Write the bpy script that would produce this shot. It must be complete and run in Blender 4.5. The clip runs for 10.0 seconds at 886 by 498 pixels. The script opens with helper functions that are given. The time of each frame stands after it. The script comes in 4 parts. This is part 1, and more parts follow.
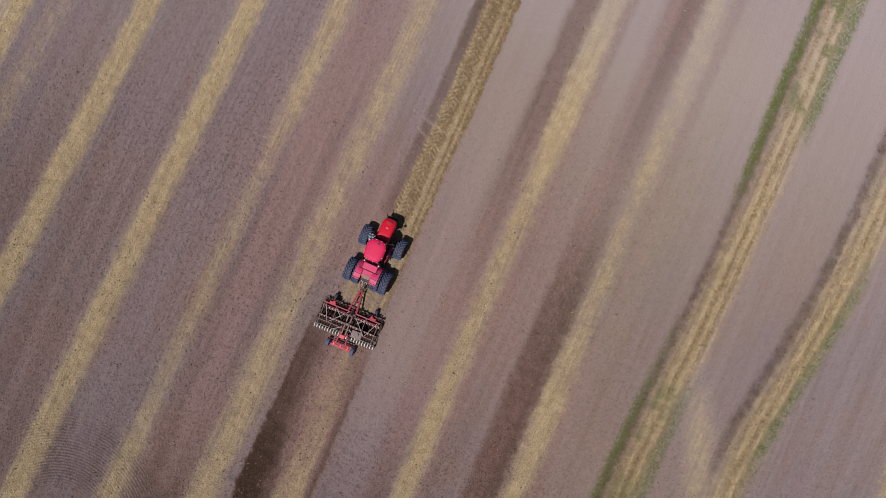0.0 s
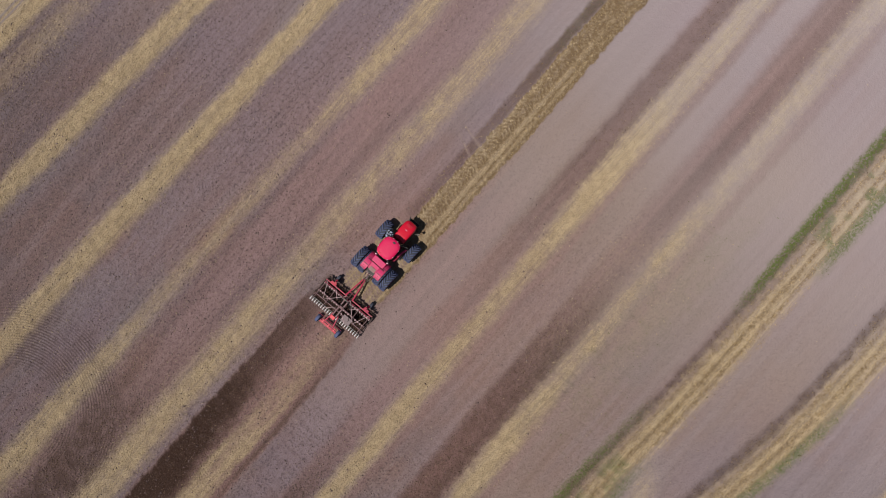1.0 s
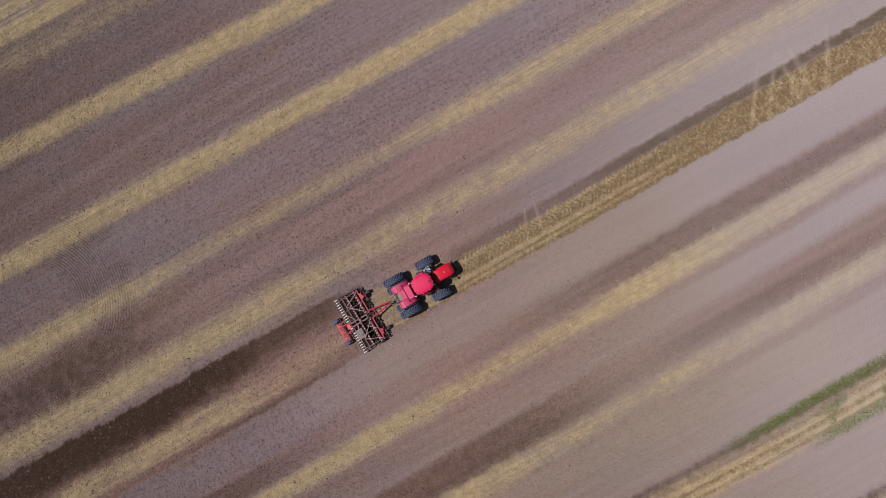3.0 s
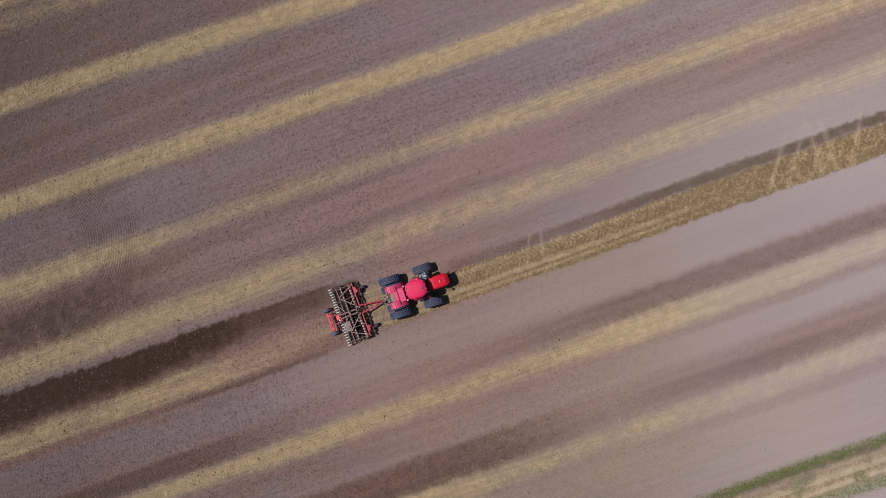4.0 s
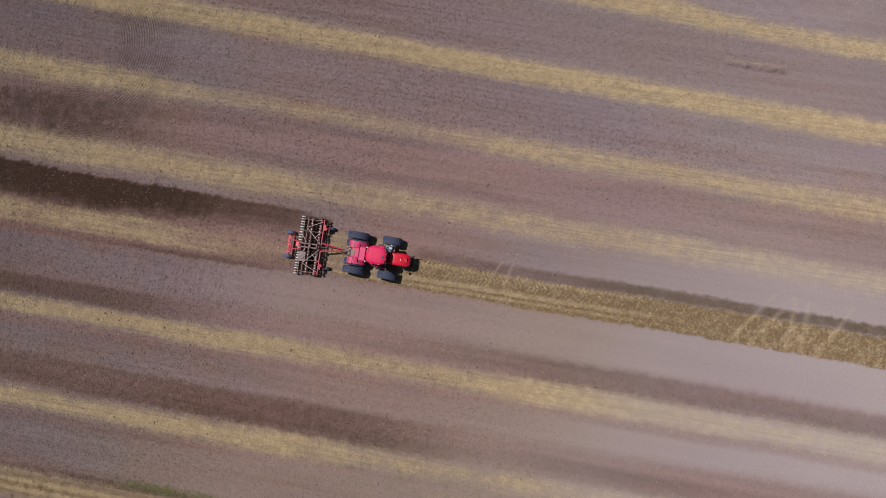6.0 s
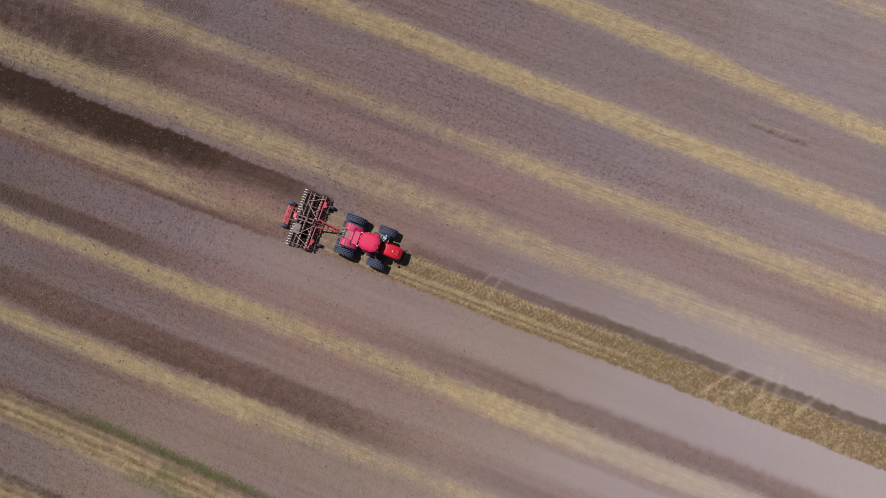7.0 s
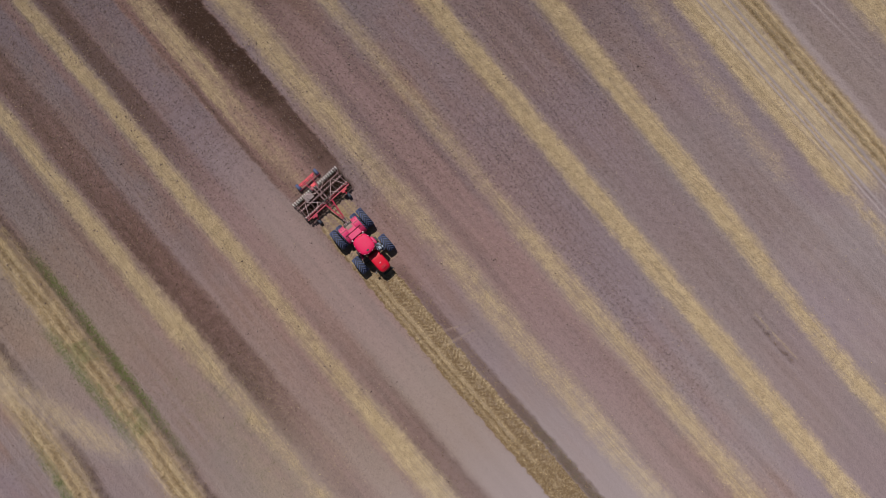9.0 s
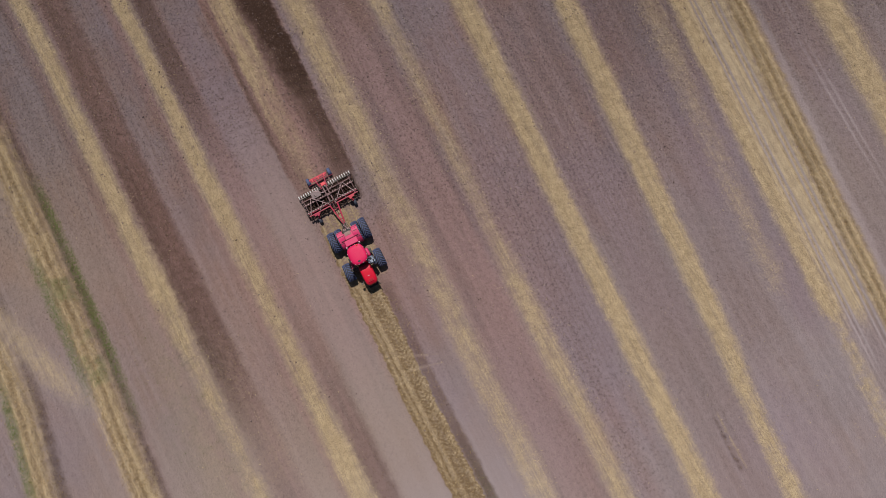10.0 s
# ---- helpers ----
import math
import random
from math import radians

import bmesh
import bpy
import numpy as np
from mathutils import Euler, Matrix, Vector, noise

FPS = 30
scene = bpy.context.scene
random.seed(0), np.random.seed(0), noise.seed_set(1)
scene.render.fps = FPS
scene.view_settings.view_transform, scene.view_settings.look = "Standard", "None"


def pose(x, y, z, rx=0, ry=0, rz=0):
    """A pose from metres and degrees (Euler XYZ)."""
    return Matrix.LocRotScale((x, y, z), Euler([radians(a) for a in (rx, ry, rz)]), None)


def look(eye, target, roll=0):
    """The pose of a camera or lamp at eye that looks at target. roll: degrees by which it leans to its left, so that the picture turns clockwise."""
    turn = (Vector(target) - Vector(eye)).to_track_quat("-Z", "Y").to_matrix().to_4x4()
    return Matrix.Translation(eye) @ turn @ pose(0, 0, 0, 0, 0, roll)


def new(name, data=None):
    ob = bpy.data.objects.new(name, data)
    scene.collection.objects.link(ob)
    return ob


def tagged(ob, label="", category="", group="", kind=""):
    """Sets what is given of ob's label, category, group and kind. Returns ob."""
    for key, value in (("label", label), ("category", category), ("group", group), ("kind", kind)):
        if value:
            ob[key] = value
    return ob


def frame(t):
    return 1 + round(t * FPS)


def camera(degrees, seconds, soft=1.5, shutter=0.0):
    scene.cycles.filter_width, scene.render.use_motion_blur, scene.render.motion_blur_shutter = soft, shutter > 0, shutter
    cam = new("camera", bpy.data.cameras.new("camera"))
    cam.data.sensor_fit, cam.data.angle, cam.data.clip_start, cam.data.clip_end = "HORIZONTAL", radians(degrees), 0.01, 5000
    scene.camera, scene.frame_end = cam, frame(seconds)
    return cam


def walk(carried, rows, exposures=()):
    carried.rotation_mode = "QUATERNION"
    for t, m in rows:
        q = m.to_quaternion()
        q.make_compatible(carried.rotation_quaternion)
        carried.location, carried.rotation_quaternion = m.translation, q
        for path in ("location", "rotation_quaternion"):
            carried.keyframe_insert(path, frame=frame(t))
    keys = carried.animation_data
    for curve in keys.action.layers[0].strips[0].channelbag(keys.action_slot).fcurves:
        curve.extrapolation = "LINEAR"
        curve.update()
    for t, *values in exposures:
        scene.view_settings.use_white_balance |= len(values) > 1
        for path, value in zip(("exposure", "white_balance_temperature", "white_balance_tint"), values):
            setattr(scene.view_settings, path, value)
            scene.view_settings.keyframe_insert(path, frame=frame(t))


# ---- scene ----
# The tractor heads along +x; the origin lies on the ground under its cab roof.

# -- camera --
cam = camera(70, 10.0, soft=0.85)
PATH = [
    (0.0, pose(1.25, -7.25, 51.01, 2.24, 2.22, -66.37)),
    (0.5, pose(2.04, -6.52, 51.68, 2.05, 1.89, -55.91)),
    (1.0, pose(2.70, -5.60, 52.32, 1.83, 1.91, -48.77)),
    (1.5, pose(3.24, -4.38, 52.86, 1.61, 2.07, -42.92)),
    (2.0, pose(3.85, -2.92, 53.31, 1.21, 2.43, -37.93)),
    (2.5, pose(4.08, -1.60, 53.80, 1.27, 2.50, -33.50)),
    (2.7, pose(4.19, -1.28, 54.00, 1.44, 2.65, -32.01)),
    (3.8, pose(5.66, -1.02, 54.48, 2.31, 3.98, -21.86)),
    (4.0, pose(5.99, -1.05, 54.62, 2.46, 4.10, -19.48)),
    (4.5, pose(6.97, -1.11, 54.83, 2.71, 4.18, -11.70)),
    (5.0, pose(7.72, -1.17, 55.00, 2.95, 3.96, -3.50)),
    (5.5, pose(8.53, -1.50, 55.09, 3.47, 3.81, 3.93)),
    (5.7, pose(8.84, -1.60, 55.25, 3.62, 3.68, 6.11)),
    (6.8, pose(9.66, -1.58, 55.22, 4.36, 2.85, 18.53)),
    (7.0, pose(9.76, -1.38, 55.35, 4.45, 2.67, 20.81)),
    (7.5, pose(9.67, -0.68, 55.62, 4.48, 2.32, 26.25)),
    (8.0, pose(9.58, 0.07, 55.82, 4.66, 1.89, 32.85)),
    (8.5, pose(9.49, 1.09, 56.06, 5.00, 1.58, 40.48)),
    (9.0, pose(8.92, 2.12, 56.30, 5.18, 0.85, 48.87)),
    (9.5, pose(8.13, 3.21, 56.62, 5.21, 0.09, 56.86)),
    (10.0, pose(7.10, 4.20, 57.01, 5.08, -0.34, 62.82)),
]
walk(cam, PATH, exposures=[(0.0, -0.22), (10.0, -0.22)])

# -- light: high sun behind and to the left of the tractor, clear sky --
SUN_FROM, SUN_UP = 160.0, 64.0
world = bpy.data.worlds.new("sky")
scene.world = world
world.use_nodes = True
wn, wl = world.node_tree.nodes, world.node_tree.links
sky = wn.new("ShaderNodeTexSky")
sky.sky_type = "NISHITA"
sky.sun_disc = False
sky.sun_elevation = radians(SUN_UP)
sky.sun_rotation = radians(90.0 - SUN_FROM)
wl.new(sky.outputs[0], wn["Background"].inputs[0])
wn["Background"].inputs[1].default_value = 0.05
sun_data = bpy.data.lights.new("sun", "SUN")
sun_data.energy, sun_data.angle, sun_data.color = 5.0, radians(0.53), (1.0, 0.95, 0.89)
sun = new("sun", sun_data)
sun_way = Vector((math.cos(radians(SUN_FROM)) * math.cos(radians(SUN_UP)),
                  math.sin(radians(SUN_FROM)) * math.cos(radians(SUN_UP)), math.sin(radians(SUN_UP))))
sun.matrix_world = look(sun_way * 200, (0, 0, 0))


# -- materials --
def material(name):
    m = bpy.data.materials.new(name)
    m.use_nodes = True
    n, l = m.node_tree.nodes, m.node_tree.links
    return m, n, l, n["Principled BSDF"]


def noise_node(n, l, scale, detail=4.0, vector=None, rough=0.6):
    t = n.new("ShaderNodeTexNoise")
    t.inputs["Scale"].default_value, t.inputs["Detail"].default_value = scale, detail
    t.inputs["Roughness"].default_value = rough
    if vector is not None:
        l.new(vector, t.inputs["Vector"])
    return t.outputs["Fac"]


def ramp(n, l, value, lo, hi, a=0.0, b=1.0):
    r = n.new("ShaderNodeMapRange")
    r.interpolation_type = "SMOOTHSTEP"
    for k, v in zip(("From Min", "From Max", "To Min", "To Max"), (lo, hi, a, b)):
        r.inputs[k].default_value = v
    l.new(value, r.inputs["Value"])
    return r.outputs["Result"]


def mix(n, l, fac, a, b, mode="MIX"):
    m = n.new("ShaderNodeMix")
    m.data_type, m.blend_type = "RGBA", mode
    for socket, v in ((m.inputs[0], fac), (m.inputs[6], a), (m.inputs[7], b)):
        if isinstance(v, (int, float)):
            socket.default_value = v
        elif isinstance(v, tuple):
            socket.default_value = (*v, 1.0)
        else:
            l.new(v, socket)
    return m.outputs[2]


def sums(n, l, op, a, b):
    m = n.new("ShaderNodeMath")
    m.operation = op
    for socket, v in zip(m.inputs, (a, b)):
        if isinstance(v, (int, float)):
            socket.default_value = v
        else:
            l.new(v, socket)
    return m.outputs[0]


def plain(name, colour, rough=0.6, metal=0.0, dirt=(0.30, 0.25, 0.20), dirty=0.25, grain=9.0, coat=0.0, bump=0.15):
    """Painted, rubber or metal surface with patchy dust, a fine grain and slight relief."""
    m, n, l, b = material(name)
    where = n.new("ShaderNodeTexCoord").outputs["Object"]
    big = noise_node(n, l, grain * 0.3, 3.0, where)
    small = noise_node(n, l, grain * 4.0, 4.0, where)
    dust = sums(n, l, "MULTIPLY", ramp(n, l, big, 0.35, 0.75), dirty)
    dust = sums(n, l, "ADD", dust, ramp(n, l, small, 0.45, 0.9, 0.0, dirty * 0.7))
    tone = mix(n, l, ramp(n, l, small, 0.3, 0.7, 0.0, 0.35), colour, tuple(c * 0.7 for c in colour))
    l.new(mix(n, l, dust, tone, dirt), b.inputs["Base Color"])
    l.new(ramp(n, l, small, 0.2, 0.8, rough * 0.85, min(1.0, rough * 1.2)), b.inputs["Roughness"])
    b.inputs["Metallic"].default_value = metal
    b.inputs["Coat Weight"].default_value = coat
    b.inputs["Specular IOR Level"].default_value = 0.3
    bp = n.new("ShaderNodeBump")
    bp.inputs["Strength"].default_value, bp.inputs["Distance"].default_value = bump, 0.01
    l.new(small, bp.inputs["Height"])
    l.new(bp.outputs[0], b.inputs["Normal"])
    return m


RED = plain("red_paint", (0.56, 0.003, 0.026), 0.42, dirty=0.02, coat=0.1, bump=0.05)
ROOF_RED = plain("roof_paint", (0.60, 0.006, 0.080), 0.58, dirty=0.03, coat=0.0, bump=0.05)
PINK = plain("dusty_red_paint", (0.56, 0.026, 0.125), 0.5, dirty=0.14, bump=0.08)
DULL_RED = plain("worn_red_paint", (0.36, 0.010, 0.048), 0.55, dirt=(0.10, 0.05, 0.05), dirty=0.35, grain=14)
BRIGHT_RED = plain("signal_red_paint", (0.40, 0.008, 0.034), 0.5, dirty=0.15)
# the blue of tyre rubber and its dust is sky reflection put into the colour
RUBBER = plain("dark_rubber", (0.030, 0.034, 0.05), 0.7, dirt=(0.08, 0.08, 0.11), dirty=0.4, grain=6, bump=0.3)
LUG = plain("dusty_rubber", (0.066, 0.082, 0.165), 0.75, dirt=(0.13, 0.145, 0.24), dirty=0.4, grain=6, bump=0.4)
BLACK = plain("black_plastic", (0.012, 0.012, 0.014), 0.5, dirty=0.12)
DARK_STEEL = plain("dark_steel", (0.05, 0.045, 0.045), 0.55, 0.4, dirty=0.4, grain=12)
STEEL = plain("bare_steel", (0.92, 0.92, 0.93), 0.3, 0.15, dirty=0.1, grain=14)
DUSTY_STEEL = plain("earth_covered_steel", (0.150, 0.085, 0.090), 0.6, 0.3, dirt=(0.25, 0.18, 0.175), dirty=0.35, grain=10)
SOILED = plain("earth_covered_discs", (0.07, 0.05, 0.045), 0.65, 0.4, dirt=(0.12, 0.08, 0.065), dirty=0.7, grain=10)
SILVER = plain("dull_exhaust", (0.19, 0.225, 0.30), 0.35, 0.5, dirty=0.2, grain=10)
TAN = plain("dusty_deck", (0.27, 0.15, 0.145), 0.8, dirty=0.5)
ORANGE = plain("warning_board", (0.62, 0.035, 0.055), 0.45, dirty=0.12)
FRAME_RED = plain("scuffed_frame_paint", (0.40, 0.050, 0.085), 0.55, dirt=(0.22, 0.12, 0.12), dirty=0.4, grain=16)
PALE_STEEL = plain("worn_bright_steel", (0.34, 0.235, 0.245), 0.5, 0.3, dirt=(0.25, 0.18, 0.175), dirty=0.3, grain=12)
PANEL = plain("dusty_grey_sheet", (0.17, 0.130, 0.136), 0.6, 0.2, dirt=(0.18, 0.13, 0.125), dirty=0.4, grain=10)
WHITE = plain("lamp_glass", (0.72, 0.46, 0.52), 0.3, dirty=0.12)
GLASS, gn, gl, gb = material("tinted_cab_glass")
gb.inputs["Base Color"].default_value = (0.01, 0.013, 0.016, 1)
gb.inputs["Roughness"].default_value = 0.05
gb.inputs["Transmission Weight"].default_value = 0.35


def field_material():
    m, n, l, b = material("stubble_field")

    def mask(name):
        a = n.new("ShaderNodeAttribute")
        a.attribute_name = name
        return a.outputs["Fac"]

    where = n.new("ShaderNodeTexCoord").outputs["Object"]
    stretch = n.new("ShaderNodeMapping")
    stretch.inputs["Scale"].default_value = (0.035, 0.8, 1.0)
    l.new(where, stretch.inputs["Vector"])
    broad = noise_node(n, l, 0.12, 3.0, where)
    streak = noise_node(n, l, 1.0, 4.0, stretch.outputs[0])
    clump = noise_node(n, l, 1.3, 4.0, where)
    grit = noise_node(n, l, 5.0, 3.0, where)
    fine = noise_node(n, l, 13.0, 2.0, where)
    mottle = noise_node(n, l, 2.2, 4.0, where, 0.7)
    soil = mix(n, l, ramp(n, l, broad, 0.35, 0.65), SOIL_A, SOIL_B)
    soil = mix(n, l, ramp(n, l, streak, 0.40, 0.62, 0.0, 0.75), soil, SOIL_C)
    thin = n.new("ShaderNodeMapping")
    thin.inputs["Scale"].default_value = (0.12, 4.0, 1.0)
    l.new(where, thin.inputs["Vector"])
    lines = noise_node(n, l, 1.0, 2.0, thin.outputs[0])
    soil = mix(n, l, ramp(n, l, lines, 0.45, 0.66, 0.0, 0.46), soil, mix(n, l, 0.5, soil, (0.10, 0.065, 0.058)))
    soil = mix(n, l, sums(n, l, "MULTIPLY", mask("mauve"), 0.75), soil, mix(n, l, ramp(n, l, streak, 0.35, 0.65), MAUVE_A, MAUVE_B))
    apart = n.new("ShaderNodeSeparateXYZ")
    l.new(where, apart.inputs[0])
    along = sums(n, l, "ADD", sums(n, l, "ADD", apart.outputs[1], sums(n, l, "MULTIPLY", apart.outputs[0], 0.03)), sums(n, l, "MULTIPLY", clump, 0.10))
    drill = sums(n, l, "SINE", sums(n, l, "MULTIPLY", along, 2 * math.pi / 0.46), 0.0)
    drill = sums(n, l, "MULTIPLY", ramp(n, l, drill, -0.1, 0.9, 0.0, 0.20), mask("drill"))
    soil = mix(n, l, sums(n, l, "MULTIPLY", mask("violet"), 0.55), soil, VIOLET)
    soil = mix(n, l, drill, soil, (0.085, 0.06, 0.062))
    soil = mix(n, l, sums(n, l, "MULTIPLY", mask("tan"), 0.70), soil, DRIFT)
    bare = mix(n, l, ramp(n, l, streak, 0.3, 0.6), BROWN, ROSE)
    bare = mix(n, l, sums(n, l, "MULTIPLY", mask("mauve"), 0.7), bare, (0.178, 0.134, 0.132))
    soil = mix(n, l, mask("brown"), soil, bare)
    soil = mix(n, l, mask("pale"), soil, PALE)
    # this mask also carries the shade painted under the harrow
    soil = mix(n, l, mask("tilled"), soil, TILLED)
    # clods, pores and chaff; dark specks put clods' shadows into the soil colour
    rough = sums(n, l, "MULTIPLY", ramp(n, l, mask("pale"), 0.08, 0.55, 1.0, 0.12), ramp(n, l, mask("mauve"), 0.1, 0.8, 1.0, 0.50))
    chaff = sums(n, l, "MULTIPLY", rough, ramp(n, l, mask("tilled"), 0.1, 0.8, 1.0, 0.25))
    rough = sums(n, l, "MULTIPLY", rough, ramp(n, l, mask("calm"), 0.1, 0.9, 1.0, 0.5))
    soil = mix(n, l, sums(n, l, "MULTIPLY", rough, ramp(n, l, mottle, 0.40, 0.68, 0.0, 0.6)), soil, mix(n, l, 0.5, soil, (0.075, 0.045, 0.038)))
    soil = mix(n, l, sums(n, l, "MULTIPLY", rough, ramp(n, l, grit, 0.53, 0.65, 0.0, 0.8)), soil, mix(n, l, 0.6, soil, (0.03, 0.02, 0.018)))
    soil = mix(n, l, sums(n, l, "MULTIPLY", chaff, ramp(n, l, fine, 0.54, 0.66, 0.0, 0.55)), soil, mix(n, l, 0.45, soil, (0.42, 0.33, 0.27)))
    soil = mix(n, l, sums(n, l, "MULTIPLY", ramp(n, l, mask("tilled"), 0.3, 0.8), ramp(n, l, fine, 0.54, 0.68, 0.0, 0.42)), soil, (0.15, 0.095, 0.065))
    # fine round grooves of a turning tool
    hub = n.new("ShaderNodeVectorMath")
    hub.operation = "DISTANCE"
    flat = n.new("ShaderNodeVectorMath")
    flat.operation = "MULTIPLY"
    flat.inputs[1].default_value = (1, 1, 0)
    l.new(where, flat.inputs[0])
    l.new(flat.outputs[0], hub.inputs[0])
    hub.inputs[1].default_value = (*TURN, 0)
    wave = sums(n, l, "SINE", sums(n, l, "MULTIPLY", sums(n, l, "ADD", hub.outputs["Value"], sums(n, l, "MULTIPLY", clump, 0.12)), 2 * math.pi / 0.235), 0.0)
    groove = sums(n, l, "MULTIPLY", mask("arcs"), ramp(n, l, wave, -0.3, 0.8, 0.0, 0.68))
    soil = mix(n, l, groove, soil, (0.085, 0.055, 0.048))
    # straw lying on it, broken up by its own clumps
    cover = sums(n, l, "MULTIPLY", mask("straw"), ramp(n, l, lines, 0.3, 0.7, 1.45, 1.28))
    broken = sums(n, l, "ADD", sums(n, l, "ADD", sums(n, l, "MULTIPLY", grit, 0.50), sums(n, l, "MULTIPLY", clump, 0.22)), 0.24)
    straw_fac = ramp(n, l, sums(n, l, "SUBTRACT", cover, broken), -0.32, 0.60, 0.0, 0.9)
    straw_fac = sums(n, l, "MULTIPLY", straw_fac, sums(n, l, "SUBTRACT", 1.0, sums(n, l, "MULTIPLY", groove, 0.5)))
    straw = mix(n, l, ramp(n, l, clump, 0.35, 0.65), STRAW_A, STRAW_B)
    straw = mix(n, l, ramp(n, l, mask("pale"), 0.1, 0.8, 0.0, 0.65), straw, (0.40, 0.35, 0.28))
    straw_fac = sums(n, l, "MULTIPLY", straw_fac, ramp(n, l, mask("pale"), 0.2, 0.7, 1.0, 0.80))
    straw = mix(n, l, ramp(n, l, lines, 0.45, 0.7, 0.0, 0.4), straw, (0.235, 0.185, 0.14))
    gold = sums(n, l, "MULTIPLY", mask("gold"), ramp(n, l, sums(n, l, "ADD", sums(n, l, "MULTIPLY", grit, 0.6), sums(n, l, "MULTIPLY", fine, 0.4)), 0.38, 0.62, 1.30, 0.55))
    straw = mix(n, l, ramp(n, l, gold, 0.0, 1.0), straw, GOLD)
    straw = mix(n, l, sums(n, l, "MULTIPLY", ramp(n, l, fine, 0.46, 0.62, 0.0, 0.75), ramp(n, l, mask("pale"), 0.1, 0.5, 1.0, 0.45)), straw, mix(n, l, 0.7, straw, (0.10, 0.07, 0.045)))
    col = mix(n, l, straw_fac, soil, straw)
    col = mix(n, l, sums(n, l, "MULTIPLY", mask("green"), ramp(n, l, grit, 0.35, 0.58, 0.25, 0.9)), col, (0.085, 0.115, 0.026))
    l.new(col, b.inputs["Base Color"])
    b.inputs["Roughness"].default_value = 0.95
    b.inputs["Specular IOR Level"].default_value = 0.15
    b.inputs["Diffuse Roughness"].default_value = 1.0
    bp = n.new("ShaderNodeBump")
    bp.inputs["Strength"].default_value, bp.inputs["Distance"].default_value = 1.0, 0.09
    l.new(sums(n, l, "ADD", grit, sums(n, l, "MULTIPLY", fine, 0.5)), bp.inputs["Height"])
    l.new(bp.outputs[0], b.inputs["Normal"])
    return m


TURN = (-31.6, 15.1)  # where a machine turned short
SOIL_A, SOIL_B, SOIL_C = (0.235, 0.149, 0.128), (0.200, 0.162, 0.174), (0.240, 0.192, 0.202)
ROSE = (0.275, 0.162, 0.144)
VIOLET, DRIFT = (0.205, 0.152, 0.186), (0.266, 0.198, 0.147)
MAUVE_A, MAUVE_B = (0.196, 0.157, 0.160), (0.226, 0.182, 0.189)
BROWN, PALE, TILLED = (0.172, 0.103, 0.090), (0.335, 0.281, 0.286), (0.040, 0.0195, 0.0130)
STRAW_A, STRAW_B, GOLD = (0.495, 0.385, 0.235), (0.395, 0.30, 0.18), (0.160, 0.104, 0.048)
FIELD = field_material()


def scatter_material(name, a, b_, dark):
    m, n, l, b = material(name)
    geo = n.new("ShaderNodeNewGeometry").outputs["Random Per Island"]
    where = n.new("ShaderNodeTexCoord").outputs["Object"]
    col = mix(n, l, geo, a, b_)
    col = mix(n, l, ramp(n, l, noise_node(n, l, 3.0, 3.0, where), 0.5, 0.75, 0.0, 0.6), col, dark)
    l.new(col, b.inputs["Base Color"])
    b.inputs["Roughness"].default_value = 0.9
    b.inputs["Diffuse Roughness"].default_value = 1.0
    b.inputs["Specular IOR Level"].default_value = 0.2
    return m


STRAW = scatter_material("loose_straw", (0.57, 0.45, 0.28), (0.34, 0.255, 0.158), (0.19, 0.14, 0.085))
GOLD_STRAW = scatter_material("trodden_straw", (0.49, 0.365, 0.195), (0.24, 0.16, 0.078), (0.13, 0.08, 0.035))
EARTHY = scatter_material("earthy_stubble", (0.25, 0.17, 0.115), (0.075, 0.045, 0.030), (0.05, 0.03, 0.018))
CLOD = scatter_material("dry_clods", (0.24, 0.175, 0.165), (0.11, 0.075, 0.068), (0.06, 0.042, 0.038))
GRASS = scatter_material("green_regrowth", (0.095, 0.125, 0.028), (0.17, 0.165, 0.06), (0.05, 0.06, 0.02))


# -- mesh helpers --
def part(name, bm, mat, parent, label="", smooth=False):
    me = bpy.data.meshes.new(name)
    bm.normal_update()
    bm.to_mesh(me)
    bm.free()
    me.materials.append(mat)
    if smooth:
        me.shade_smooth()
    ob = new(name, me)
    ob.parent = parent
    if label:
        tagged(ob, label)
    return ob


def again(ob, parent, m):
    """The same mesh once more, as a part of its own."""
    twin = new(ob.name.split(".")[0], ob.data)
    twin.parent, twin.matrix_local = parent, m
    return twin


def thing(name, where, label, category, group="", turn=0.0):
    ob = new(name)
    ob.empty_display_size = 0.2
    ob.matrix_world = pose(*where, 0, 0, turn)
    return tagged(ob, label, category, group)


def box(bm, lo, hi, bevel=0.02, turn=None):
    made = bmesh.ops.create_cube(bm, size=1.0)["verts"]
    size = Vector(hi) - Vector(lo)
    mid = (Vector(hi) + Vector(lo)) / 2
    for v in made:
        v.co = Vector((v.co.x * size.x, v.co.y * size.y, v.co.z * size.z))
    if bevel > 0:
        edges = list({e for v in made for e in v.link_edges})
        out = bmesh.ops.bevel(bm, geom=edges, offset=min(bevel, min(size) * 0.4), segments=2, affect="EDGES", profile=0.6)
        made = list({v for f in out["faces"] for v in f.verts} | {v for v in made if v.is_valid})
    m = Matrix.Translation(mid) @ (turn.to_4x4() if turn is not None else Matrix())
    bmesh.ops.transform(bm, matrix=m, verts=made)
    return bm


